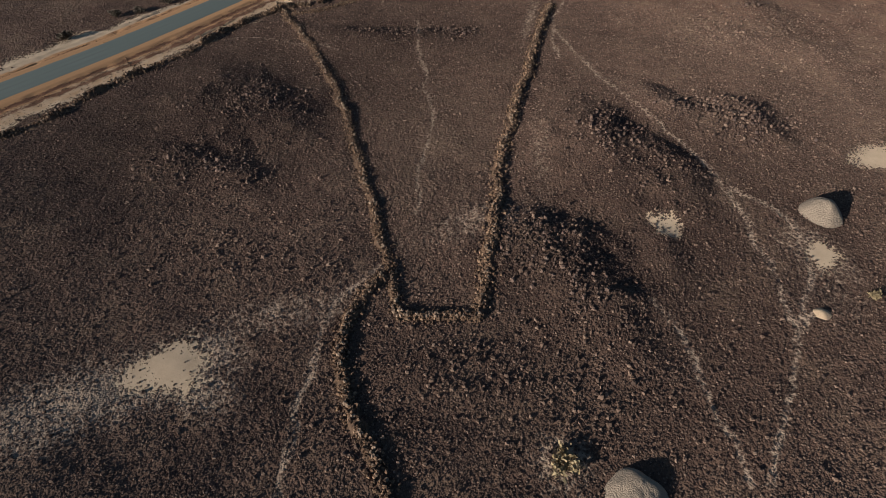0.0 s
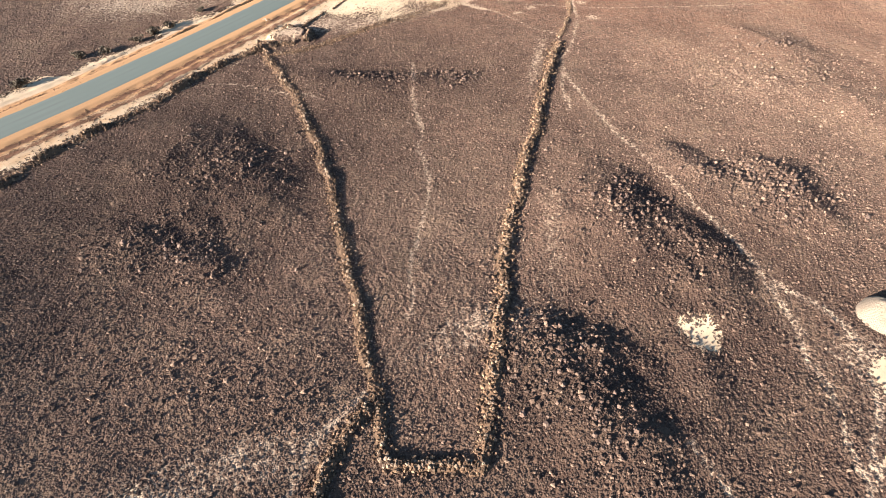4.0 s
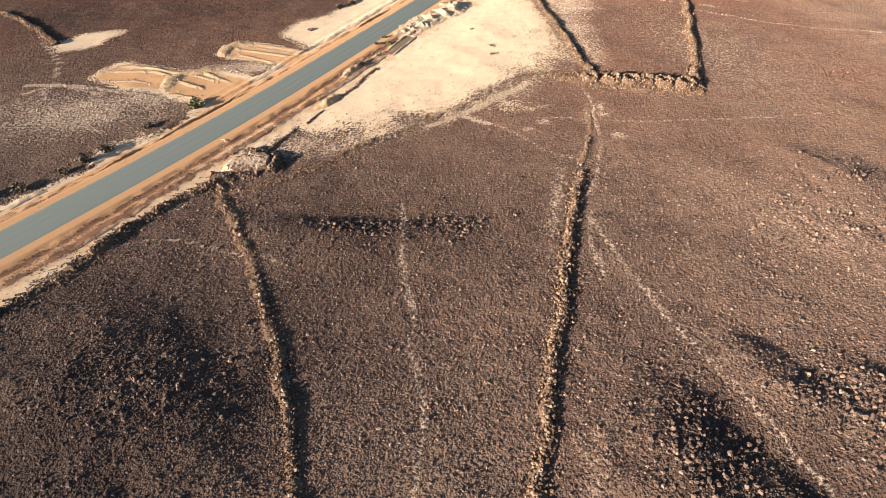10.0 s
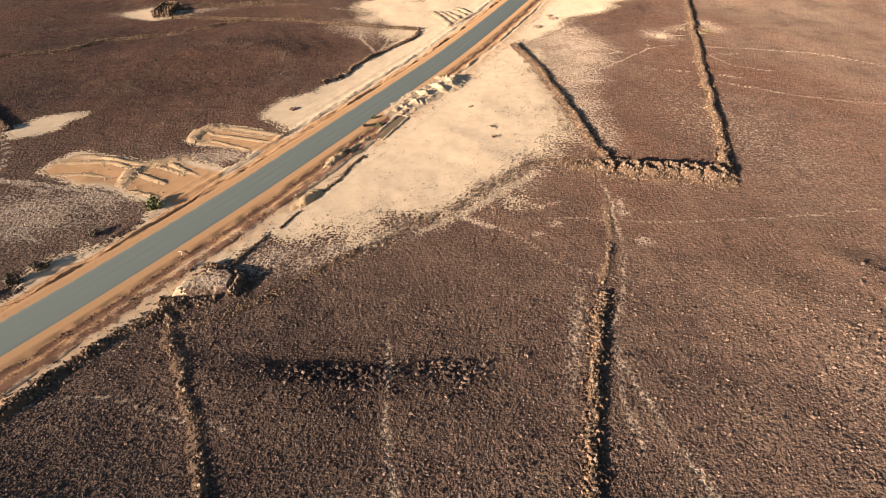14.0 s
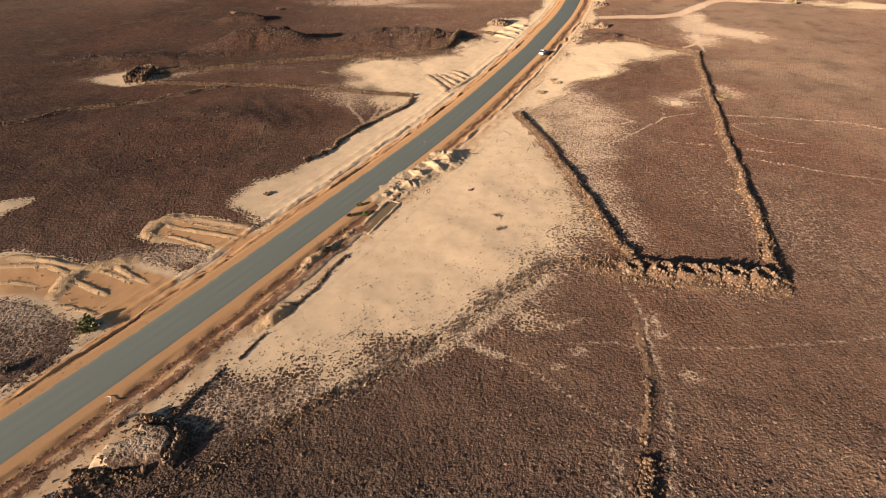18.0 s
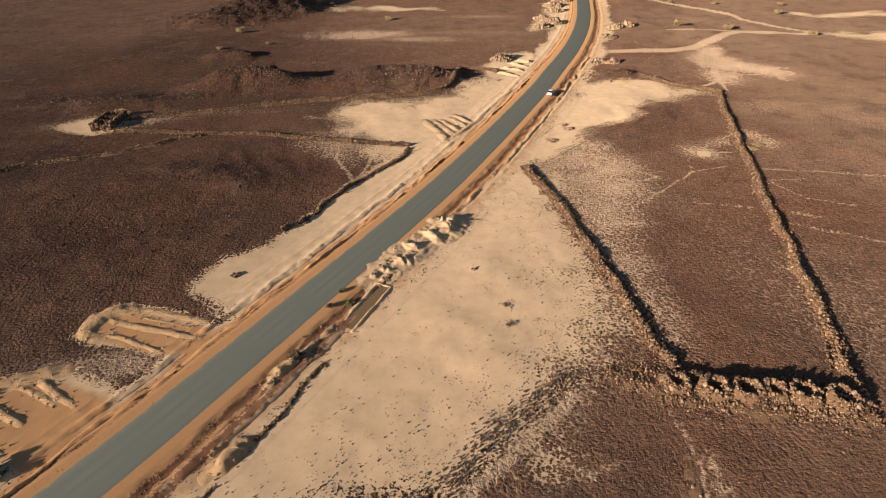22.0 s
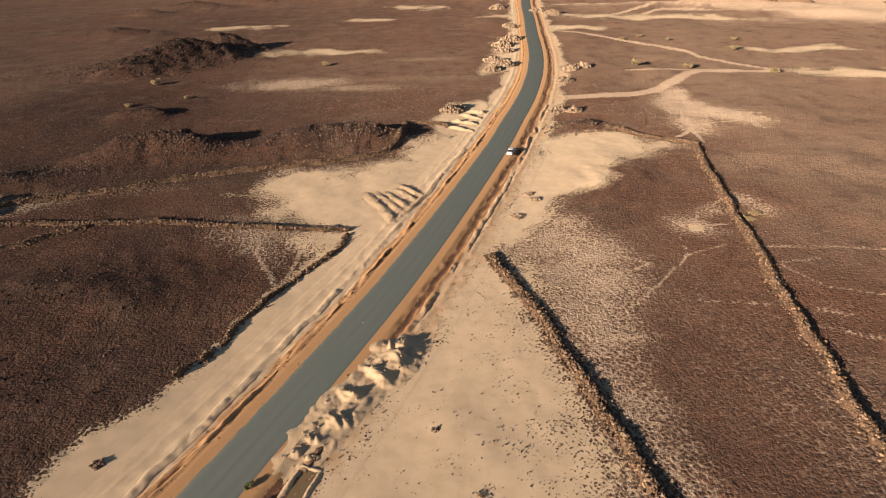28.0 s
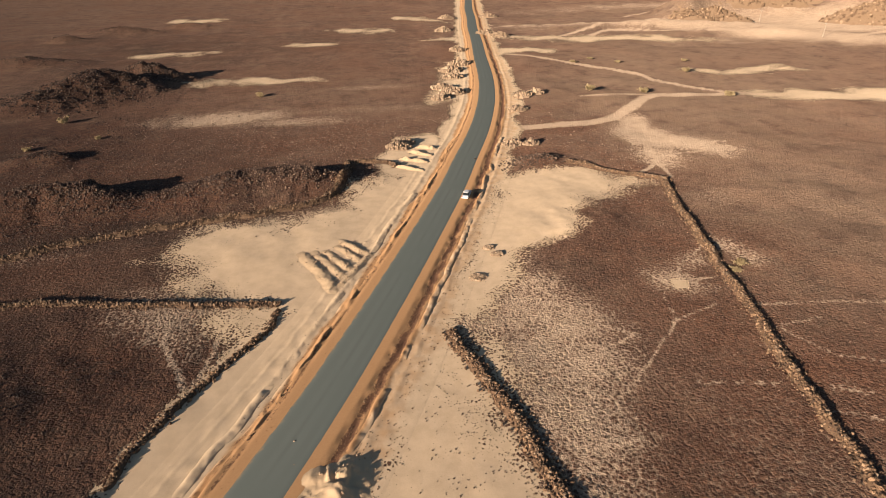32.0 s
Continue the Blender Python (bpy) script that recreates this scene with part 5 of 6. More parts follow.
def sand_body(name, runs, seed, material, org, step=0.22, ripple=0.0):
    p = np.array([q for r in runs for q in r[0]])
    wide = max(r[2] for r in runs) * 1.5
    gx, gy = np.arange(p[:, 0].min() - wide, p[:, 0].max() + wide, step), np.arange(p[:, 1].min() - wide, p[:, 1].max() + wide, step)
    x, y = np.meshgrid(gx, gy)
    h = heaped(x.ravel(), y.ravel(), runs, seed, ripple)
    z = ground_z(x.ravel(), y.ravel()) + h - 0.07
    f = sheet_faces(len(gy), len(gx))
    f = f[(h[f] > 0.02).any(1)]
    used, f2 = np.unique(f, return_inverse=True)
    v = np.c_[x.ravel(), y.ravel(), z][used] - org
    return mesh_of(name, v, f2.reshape(f.shape), material, True)


def heap(label, runs, seed, material=None, clods=0, ripple=0.0, wider=1.0, lower=1.0):
    runs = [(p, h * lower, w * wider) for p, h, w in runs]
    x0, y0 = runs[0][0][0]
    org = np.array([x0, y0, h1(x0, y0)])
    root = thing("spoil_heap", *org, label, "sand heap", "bulldozed sand heaps")
    part("heaped_sand", sand_body("heaped_sand", runs, seed, material or SPOIL, org, 0.22, ripple), material or SPOIL, root)
    if clods:
        rng = np.random.default_rng(seed + 50)
        ps = []
        for pts, high, half in runs:
            line = resample(pts, 0.3)
            ps.append(line[rng.integers(0, len(line), clods)] + rng.normal(0, half * 0.7, (clods, 2)))
        ps = np.concatenate(ps)
        v, f = rocks(rng, ps[:, 0], ps[:, 1], ground_z(ps[:, 0], ps[:, 1]) + np.maximum(heaped(ps[:, 0], ps[:, 1], runs, seed) - 0.07, 0), rng.uniform(0.06, 0.2, len(ps)), 4, 0.8)
        part("crumbled_earth", mesh_of("crumbled_earth", v - org, f, RUBBLE), RUBBLE, root)["kind"] = "stuff"
    return root


OCHRE_HEAP = plain_material("heaped_ochre_earth", (0.56, 0.385, 0.22), (0.42, 0.275, 0.15), 0.7, 0.95, 0.16)
heap("horseshoe of pale bulldozed sand ridges beside the road", [
    ([(-54.6, 95.6), (-56.6, 97.2), (-56.6, 99.4), (-55, 101.8), (-52.2, 103.2)], 0.6, 1.1), ([(-52.4, 103), (-45.5, 101.7), (-38.8, 99.9)], 0.36, 0.65),
    ([(-55, 100.4), (-50.7, 98.9), (-43.1, 97.1), (-38, 95.4)], 0.36, 0.65), ([(-54.6, 96.6), (-50.8, 96), (-46.4, 94.1), (-41.7, 92.1)], 0.36, 0.5), ([(-53, 101.6), (-46, 99.9), (-39.5, 98)], 0.18, 0.35)], 201, clods=25, material=OCHRE_HEAP, wider=1.7, lower=0.72)
heap("fan of sand ridges scraped up beside a green bush", [
    ([(-64.7, 79.2), (-64.4, 83.2), (-61.6, 86.5), (-59.2, 87.8), (-55.4, 88.9)], 0.75, 1.3), ([(-58.8, 87.6), (-55.1, 84.9), (-50.2, 82.1)], 0.4, 0.6), ([(-64.1, 83.2), (-59.4, 80.8), (-56.1, 79.1)], 0.45, 0.65),
    ([(-62.8, 76.4), (-58.7, 75.4), (-54.7, 73.8)], 0.32, 0.5), ([(-60.8, 85.9), (-57.7, 84.8), (-53.3, 82.4)], 0.3, 0.5)], 221, clods=25, material=OCHRE_HEAP, wider=1.8, lower=0.72)
heap("long low sand ridges at the edge of dark stones", [
    ([(-82, 86), (-78, 89.4), (-72.4, 88.8), (-67.8, 87.6), (-62.4, 85.9)], 0.45, 0.7), ([(-80, 86.6), (-71.2, 87), (-68.5, 86.2), (-64.9, 84.6)], 0.36, 0.7), ([(-80, 82), (-74, 82.4), (-68, 81)], 0.25, 0.6)], 241, clods=25, material=OCHRE_HEAP, wider=1.7, lower=0.72)
heap("long row of tall pale sand heaps along the road verge", [
    ([(-12, 110), (-8.5, 116), (-4.5, 121.5), (-0.5, 126), (3, 131)], 0.5, 5.0), ([(-2.8, 123.4), (0, 127), (2.2, 130.6)], 1.4, 4.8), ([(-0.6, 131), (3, 130.6)], 1.35, 3.2), ([(-6.8, 120.2), (-3.8, 121.6)], 1.15, 3.2),
    ([(-8.9, 116), (-6, 117)], 1.05, 2.7), ([(-11.4, 113.2), (-9.4, 113.6)], 0.8, 1.9), ([(-12.9, 111.2), (-11.4, 111.4)], 0.7, 1.4), ([(-11, 110.2), (-9.2, 111)], 0.5, 1.3)], 261, clods=14, ripple=0.12)
heap("churned ochre earth thrown up beside the verge", [([(-24.2, 87), (-22.6, 89.4), (-20.8, 92)], 0.75, 1.6), ([(-25.4, 85), (-23.8, 86)], 0.4, 1.2)], 321, clods=30, material=OCHRE_HEAP)
heap("low ochre spoil heap at the end of a wall", [([(-28.4, 71), (-26.6, 73.2), (-25.2, 75.6)], 0.85, 1.8), ([(-29.6, 73.6), (-28, 76)], 0.45, 1.2)], 331, clods=30, material=OCHRE_HEAP)
heap("small churned heap between road and pit", [([(-18.6, 95.6), (-17.2, 98)], 0.5, 1.3), ([(-20.6, 93), (-19.4, 94.6)], 0.4, 1.0)], 341, clods=25, material=OCHRE_HEAP)
heap("comb of parallel sand ridges on a pale flat", [
    ([(-5, 190.5), (-1.5, 183), (1.2, 175)], 0.5, 1.5), ([(-2.6, 190.6), (0.8, 184.6), (3.7, 179.4)], 0.42, 1.2), ([(-0.2, 190.6), (2.6, 186), (5.3, 181.7)], 0.42, 1.2), ([(2.6, 192.2), (7.2, 185.1)], 0.42, 1.2), ([(3.6, 194.4), (8.8, 187.7)], 0.5, 1.3), ([(1.6, 175.6), (6.2, 182.4), (9.2, 188)], 0.3, 0.9)], 281, clods=40, wider=1.45)
heap("low scraped sand ridges beside a rubble heap", [
    ([(19.8, 238.6), (27.5, 234)], 0.8, 1.1), ([(22.6, 244.6), (29.8, 240.6)], 0.9, 1.2), ([(25.7, 250.2), (31.8, 246.2)], 0.9, 1.2), ([(28.9, 254.2), (34.3, 252)], 1.0, 1.2)], 301, clods=15)


def mound(name, label, x, y, rx, ry, high, seed, material, lean=(0.0, 0.0)):
    """A single rounded heap with a slumped outline."""
    gz = h1(x, y)
    rad = np.linspace(0, 1.15, 16)
    ang = np.linspace(0, 2 * np.pi, 49)
    a, r = np.meshgrid(ang, rad, indexing="ij")
    wob = 1 + 0.35 * (vnoise(np.cos(a) * 1.6 + seed, np.sin(a) * 1.6, seed) - 0.5)
    form = np.where(r < 1, np.cos(np.minimum(r, 1) * np.pi / 2) ** 0.8, -0.06)
    px = np.cos(a) * r * rx * wob + lean[0] * form
    py = np.sin(a) * r * ry * wob + lean[1] * form
    pz = form * high + (fbm(px + seed, py, 2.0, 5, seed) - 0.5) * 0.75 * np.clip(form, 0, 1) * high ** 0.5 + ground_z(x + px.ravel(), y + py.ravel()).reshape(a.shape) - gz - 0.05
    ob = new(name, mesh_of(name, np.stack([px, py, pz], -1).reshape(-1, 3), sheet_faces(49, 16), material, True))
    ob.location = (x, y, gz)
    return tagged(ob, label, "sand mound")


mound("sand_mound", "tall pale sand mound on the dark stony plain", 57.8, -29.6, 3.0, 3.2, 1.9, 5, PALE_MOUND, (0.7, 0.7))
mound("sand_mound", "pale sand mound with a dark shadow beside it", 20.0, -73.5, 3.4, 3.0, 1.35, 7, PALE_MOUND, (0.6, 0.6))
mound("sand_mound", "small dug-out heap of sand at a path end", 49.6, -49.4, 1.3, 1.0, 0.45, 8, SPOIL)


# ---------------------------------------------------------------- rubble heaps
def rubble_heap(label, x, y, r, high, seed, stones=140, big=18, material=None, size=(0.2, 0.55)):
    rng = np.random.default_rng(seed)
    gz = float(ground_z(np.array([x]), np.array([y]))[0])
    root = thing("rubble_heap", x, y, gz, label, "rubble heap", "rubble heaps")
    t, q = rng.uniform(0, 6.3, stones), r * np.sqrt(rng.uniform(0, 1, stones))
    px, py = np.cos(t) * q, np.sin(t) * q * 0.8
    up = high * np.clip(1 - q / r, 0, 1) * rng.uniform(0.5, 1.05, stones)
    z = ground_z(x + px, y + py) - gz
    mat = material or RUBBLE
    rad = np.linspace(0, 1.0, 7) * r
    a, rr = np.meshgrid(np.linspace(0, 2 * np.pi, 20), rad, indexing="ij")
    cx, cy = np.cos(a) * rr, np.sin(a) * rr * 0.8
    cz = high * 0.75 * np.clip(1 - rr / (0.95 * r), -0.05, 1) + ground_z(x + cx.ravel(), y + cy.ravel()).reshape(a.shape) - gz
    part("core", mesh_of("core", np.stack([cx, cy, cz], -1).reshape(-1, 3), sheet_faces(20, 7), mat), mat, root)
    v, f = rocks(rng, px, py, z + up, rng.uniform(*size, stones), 4, 0.8)
    part("rubble", mesh_of("rubble", v, f, mat), mat, root)["kind"] = "stuff"
    for k in range(big):
        t, q = rng.uniform(0, 6.3), r * rng.uniform(0.1, 1.0)
        b = part("boulder", CAPS[k % len(CAPS)], CAP_STONE, root)
        b.matrix_basis = Matrix.Translation((math.cos(t) * q, math.sin(t) * q * 0.8, high * max(0, 1 - q / r) * 0.85)) @ pose(0, 0, 0, 0, 0, rng.uniform(0, 360)) @ Matrix.Scale(rng.uniform(0.4, 0.8), 4)
    return root


for k, (x, y, r, h, text) in enumerate([
        (22.8, 255, 4.2, 2.6, "tall heap of sunlit boulders beside the road"), (26, 259, 3, 1.6, "smaller heap of boulders behind a larger one"),
        (62, 367, 6, 3, "long pile of pale quarried boulders by the road"), (69, 381, 6, 3, "pile of pale boulders on the road edge"), (60, 352, 5, 2.6, "jumbled pale rubble near the bend"),
        (54, 322, 6, 3, "pile of pale rubble at the road bend"), (47, 314, 4, 2, "outlying pile of pale boulders"), (51, 331, 5, 2.4, "pale rubble pile beside the bend"),
        (81, 308.5, 4, 2, "heap of pale stones east of the road"), (87, 311, 4, 1.8, "low heap of pale stones on the plain"), (73, 290, 4, 1.8, "heap of pale rubble near the track"),
        (59.5, 251.4, 3.4, 1.5, "low heap of pale blocks near a sand flat"), (65.4, 250.1, 3, 1.5, "heap of pale blocks casting a dark shadow"),
        (108, 478, 7, 3, "far pile of pale boulders"), (114, 466, 7, 3, "far pale rubble east of the road"), (131, 564, 8, 4, "very far pale rubble pile"), (76, 420, 5, 2.5, "far rubble pile by the road"),
        (82, 500, 6, 3, "far heap of dark pale-topped stones"), (96, 560, 7, 3, "far heap of boulders at the road"), (35.7, 182.3, 1.3, 0.35, "few pale blocks on the sand"), (34.6, 185.5, 1.2, 0.3, "few pale blocks beside others"), (29.5, 174.2, 1.8, 0.3, "scatter of stones at the sand edge")]):
    far = y > 300
    rubble_heap(text, x, y, r, h, 700 + k, 120 if far else 150, 8 if far else (0 if r < 2 else 22), size=(0.3, 0.9) if far else ((0.1, 0.3) if r < 2 else (0.2, 0.5)))


# ---------------------------------------------------------------- bank with a stone face, where the wall meets the road
def boulders(label, spots, seed, lo, hi, material=None):
    """Boulders crowded on rocky spots: x, y, reach, count."""
    rng = np.random.default_rng(seed)
    xs, ys = [], []
    for x, y, rx, ry, n in spots:
        xs.append(x + rng.normal(0, 0.5, n) * rx), ys.append(y + rng.normal(0, 0.5, n) * ry)
    x, y = np.concatenate(xs), np.concatenate(ys)
    size = lo * (hi / lo) ** (rng.uniform(0, 1, len(x)) ** 1.7)
    v, f = rocks(rng, x, y, ground_z(x, y), size, 5, 0.75)
    me = mesh_of("boulders", v, f, material or STONES)
    give(me, "tone", np.repeat(tone_at(x, y), 10))
    return tagged(new("boulders", me), label, "boulders", kind="stuff")


boulders("dark basalt boulders crowding low rocky rises", [
    (14, -38, 8, 8, 260), (29, -8, 6, 9, 200), (35, -20, 5, 8, 90), (54, -4, 7, 8, 260), (46, 0, 6, 4, 80), (-40, -20, 15, 8, 260), (-40, 0, 14, 9, 260), (-15, 31, 9, 2.6, 110), (0, 32, 5, 2.2, 80),
    (66, 34, 20, 9, 220), (20, -52, 9, 7, 90), (1, -58, 9, 5, 90), (-8, -70, 8, 5, 70), (15, -62, 16, 9, 130), (-30, -40, 18, 10, 160)], 41, 0.18, 0.38)
boulders("dark boulders over the hillock and its crest", [(-8, 230, 15, 6.5, 900), (-30, 229, 18, 7, 1100), (-54, 226, 16, 7, 900), (-70, 228, 13, 7, 800), (-95, 214, 26, 5, 500), (-110, 209, 22, 5, 500)], 42, 0.18, 0.38)
boulders("black basalt blocks heaped on a far hill", [(-95, 350, 26, 15, 1900), (-80, 372, 20, 11, 1000), (-110, 330, 22, 12, 900), (-120, 345, 30, 16, 600)], 43, 0.2, 0.46, DARK_ROCK)
boulders("dark basalt boulders on the plain west of the road", [(-70, 150, 24, 12, 140), (-50, 152, 14, 8, 70), (-62, 128, 22, 8, 100), (60, 234, 9, 5, 500), (-60, 300, 40, 20, 260), (-84, 266, 9, 5, 260), (-158, 431, 24, 9, 600), (-141, 542, 22, 8, 500), (-166, 512, 10, 5, 100), (-100, 563, 18, 6, 120)], 44, 0.17, 0.36, DARK_ROCK)
boulders("dark stones along the foot of the road bank", [(-38, 53, 4, 1.5, 50), (-31.8, 49, 1.2, 3, 50), (-40, 45, 6, 2, 60)], 45, 0.15, 0.36, WALL_STONES)


def lone_boulders(spots, seed):
    """The largest blocks on the rises, one by one."""
    rng = np.random.default_rng(seed)
    k = 0
    for x, y, rx, ry, n in spots:
        for px, py in zip(x + rng.normal(0, 0.6, n) * rx, y + rng.normal(0, 0.6, n) * ry):
            stone = part("boulder", BLOCKS[k % len(BLOCKS)], DARK_BLOCK, GROUND_SHEET)
            stone.matrix_basis = Matrix.Translation((px, py, h1(px, py))) @ pose(0, 0, 0, rng.uniform(-18, 18), rng.uniform(-18, 18), rng.uniform(0, 360)) @ Matrix.Scale(rng.uniform(0.2, 0.38), 4)
            k += 1


lone_boulders([(14, -37, 7, 7, 46), (19, -44, 5, 6, 24), (29, -9, 6, 8, 40), (54, -4, 6, 7, 50), (46, 0, 5, 3, 14), (-40, -21, 12, 4, 34), (-36, 0, 10, 7, 30), (-14, 31, 9, 2, 20), (1, 32, 4, 2, 16), (70, 48, 8, 4, 20)], 46)


def rocky_hill(label, x, y, a, b, turn, high, seed, stones):
    """A bare hill of broken rock: a gullied body and the outcrops on it."""
    rng = np.random.default_rng(seed)
    gz = h1(x, y)
    root = thing("rocky_hill", x, y, gz, label, "hill", "tan hills", "structure")
    c, s = math.cos(radians(turn)), math.sin(radians(turn))

    def rise(u, v):
        r = np.hypot(u, v) * (0.8 + 0.4 * vnoise(u * 1.7 + seed, v * 1.7, seed))
        ridge = 1 - np.abs(2 * fbm(u * a, v * b, 0.55 * b, 4, seed) - 1)
        return high * np.maximum(1 - r, -0.04) * (0.5 + 0.75 * ridge)

    g = np.linspace(-1.25, 1.25, 71)
    u, v = np.meshgrid(g, g)
    u, v = u.ravel(), v.ravel()
    px, py = u * a * c - v * b * s, u * a * s + v * b * c
    body = mesh_of("hill_body", np.c_[px, py, rise(u, v) + height(x + px, y + py) - gz - 0.3], sheet_faces(71, 71), HILL_ROCK)
    give(body, "tone", 0 * u + 0.3)
    part("hill_body", body, HILL_ROCK, root)
    t, q = rng.uniform(0, 6.3, stones), rng.uniform(0, 1, stones) ** 0.7 * 0.9
    u, v = np.cos(t) * q, np.sin(t) * q
    px, py = u * a * c - v * b * s, u * a * s + v * b * c
    vv, ff = rocks(rng, px, py, rise(u, v) + height(x + px, y + py) - gz - 0.35, rng.uniform(0.4, 1.3, stones), 5, 0.7)
    part("outcrop", mesh_of("outcrop", vv, ff, HILL_ROCK), HILL_ROCK, root, "broken tan rock")["kind"] = "stuff"


rocky_hill("rugged tan hill of broken rock on pale ground", 283, 492, 34, 16, -12, 9, 31, 500)
rocky_hill("double-peaked tan rocky hill beyond the tracks", 352, 524, 36, 16, -14, 10, 32, 500)
rocky_hill("long tan rocky ridge above the pale plain", 396, 458, 44, 20, -18, 13, 33, 600)
rocky_hill("far tan ridge of bare rock", 470, 548, 60, 26, -15, 19, 34, 600)

POLE_WOOD = plain_material("weathered_pole", (0.42, 0.35, 0.27), (0.52, 0.45, 0.36), 1.0, 0.8, 0.01)


def utility_pole(label, x, y, high):
    root = thing("utility_pole", x, y, h1(x, y), label, "pole", "utility poles")
    bm = bmesh.new()
    bmesh.ops.create_cone(bm, cap_ends=True, segments=10, radius1=0.22, radius2=0.13, depth=high, matrix=Matrix.Translation((0, 0, high / 2 - 0.2)))
    part("pole", bm, POLE_WOOD, root)
    arm = part("crossarm", box_bm(2.2, 0.14, 0.16, (0, 0, high - 0.9), 0.02), POLE_WOOD, root)
    for k in (-0.95, 0, 0.95):
        part("insulator", disc_bm(0.07, 0.18, (k, 0, high - 0.62), 8), CLEAR_LAMP, arm)


def windrow(label, seed, south, north, off, wide, count, lo, hi):
    """Gravel and clods pushed into a ragged row beside the road."""
    rng = np.random.default_rng(seed)
    line = ROAD_FINE[(ROAD_FINE[:, 1] > south) & (ROAD_FINE[:, 1] < north)]
    n = normals(line)
    i = rng.integers(0, len(line), count)
    o = off + rng.normal(0, wide, count)
    x, y = line[i, 0] + n[i, 0] * o + rng.uniform(-0.6, 0.6, count), line[i, 1] + n[i, 1] * o + rng.uniform(-0.6, 0.6, count)
    d = off_road(x, y)
    push = sway(x, y, d)
    x, y = x - push * 0.85, y + push * 0.5
    ok = (rng.uniform(0, 1, count) < 0.25 + vnoise(x / 1.7, y / 1.7, 41)) & (np.abs(off_road(x, y)) > 5.3)
    x, y = x[ok], y[ok]
    size = rng.uniform(lo, hi, len(x))
    d = off_road(x, y)
    z = height(x, y) + road_profile(d + sway(x, y, d)) * (1 - smooth(11, 14.6, np.abs(d))) * 0.85
    v, f = chips(rng, x, y, z, size)
    return tagged(new("gravel_row", mesh_of("gravel_row", v, f, GRAVEL)), label, "gravel", kind="stuff")


def berm(label, seed, south, north, off, high, half):
    """Earth left by the grader in a broken ridge along the road."""
    line = ROAD_FINE[(ROAD_FINE[:, 1] > south) & (ROAD_FINE[:, 1] < north)]
    line = resample(line, 0.4)
    n = normals(line)
    s = np.arange(len(line)) * 0.4
    mid = off + (fbm(s, 0 * s, 9.0, 3, seed) - 0.5) * 1.6
    across = np.linspace(-1, 1, 11)
    x = line[:, :1] + n[:, :1] * (mid[:, None] + across[None] * half)
    y = line[:, 1:] + n[:, 1:] * (mid[:, None] + across[None] * half)
    top = high * smooth(0.3, 0.62, fbm(s + 3.3, 0 * s, 6.0, 4, seed + 1))[:, None] * (0.6 + 0.8 * fbm(x, y, 1.1, 3, seed + 2))
    d = off_road(x, y)
    base = height(x.ravel(), y.ravel()).reshape(x.shape) + road_profile(d + sway(x, y, d)) * (1 - smooth(11, 14.6, np.abs(d)))
    z = base + top * (1 - across[None] ** 2) + (fbm(x, y, 0.7, 2, seed + 3) - 0.5) * 0.22 * (1 - across[None] ** 2) - 0.12 * (np.abs(across[None]) > 0.9)
    me = mesh_of("earth_ridge", np.stack([x, y, z], -1).reshape(-1, 3), sheet_faces(*x.shape), GROUND, True)
    cover_up(me, x.ravel(), y.ravel())
    return tagged(new("earth_ridge", me), label, "earth ridge", kind="structure")


berm("broken ridge of ochre earth along the sandy verge", 351, 30, 112, 8.9, 0.3, 1.2)
berm("low ragged ridge of ochre clods by the asphalt", 361, 0, 262, -6.9, 0.34, 0.7)
berm("low pale ridge of graded sand along the strip", 371, 30, 215, -9.4, 0.22, 0.9)
berm("reddish earth ridge left by the grader", 381, 112, 262, 8.2, 0.36, 0.7)

GRAVEL = stone_material("road_gravel", (0.10, 0.052, 0.032), (0.30, 0.185, 0.105), (0.46, 0.31, 0.19))
windrow("row of dark reddish gravel along the road shoulder", 51, -60, 250, 6.8, 0.42, 5200, 0.08, 0.2)
windrow("second row of dark gravel on the ochre verge", 52, -60, 140, 9.0, 0.5, 4200, 0.08, 0.2)
windrow("ragged ochre clods along the far shoulder", 53, -20, 260, -6.6, 0.4, 4200, 0.07, 0.18)
windrow("scattered earth clods over the verge", 54, -40, 200, 11.0, 1.4, 2200, 0.07, 0.2)


def earth_bank():
    outline = [(-42, 46.4), (-37, 46.6), (-33.2, 46.8), (-32.9, 51), (-35.5, 52.2), (-38.5, 52.6), (-38.8, 50.6), (-41.5, 49.4)]
    gx, gy = np.arange(-44.5, -30.5, 0.3), np.arange(44.5, 55, 0.3)
    x, y = np.meshgrid(gx, gy)
    x, y = x.ravel(), y.ravel()
    h = 1.35 * smooth(-0.5, 0.7, in_shape(x, y, outline) + (fbm(x, y, 1.4, 3, 17) - 0.5) * 1.4) + (fbm(x, y, 1.0, 3, 18) - 0.5) * 0.3
    me = mesh_of("earth_bank", np.c_[x, y, ground_z(x, y) + h - 0.18], sheet_faces(len(gy), len(gx)), GROUND, True)
    cover_up(me, x, y)
    return tagged(new("earth_bank", me), "low flat-topped earth bank beside the sand strip", "bank", kind="structure")


earth_bank()
stone_wall("stone_wall", "short dark stone face along an earth bank", [(-33.0, 46.6), (-32.6, 49), (-32.8, 51.2)], 1.5, 0.7, 23, 14)
stone_wall("stone_wall", "line of dark stones along the top of a bank", [(-33.4, 51.8), (-36, 52.9), (-39, 53.2)], 0.9, 0.6, 24, 10)
stone_wall("stone_wall", "row of dark stones below the earth bank", [(-43.5, 45.2), (-39.5, 45.6), (-35.5, 45.9)], 0.8, 0.7, 25, 14)

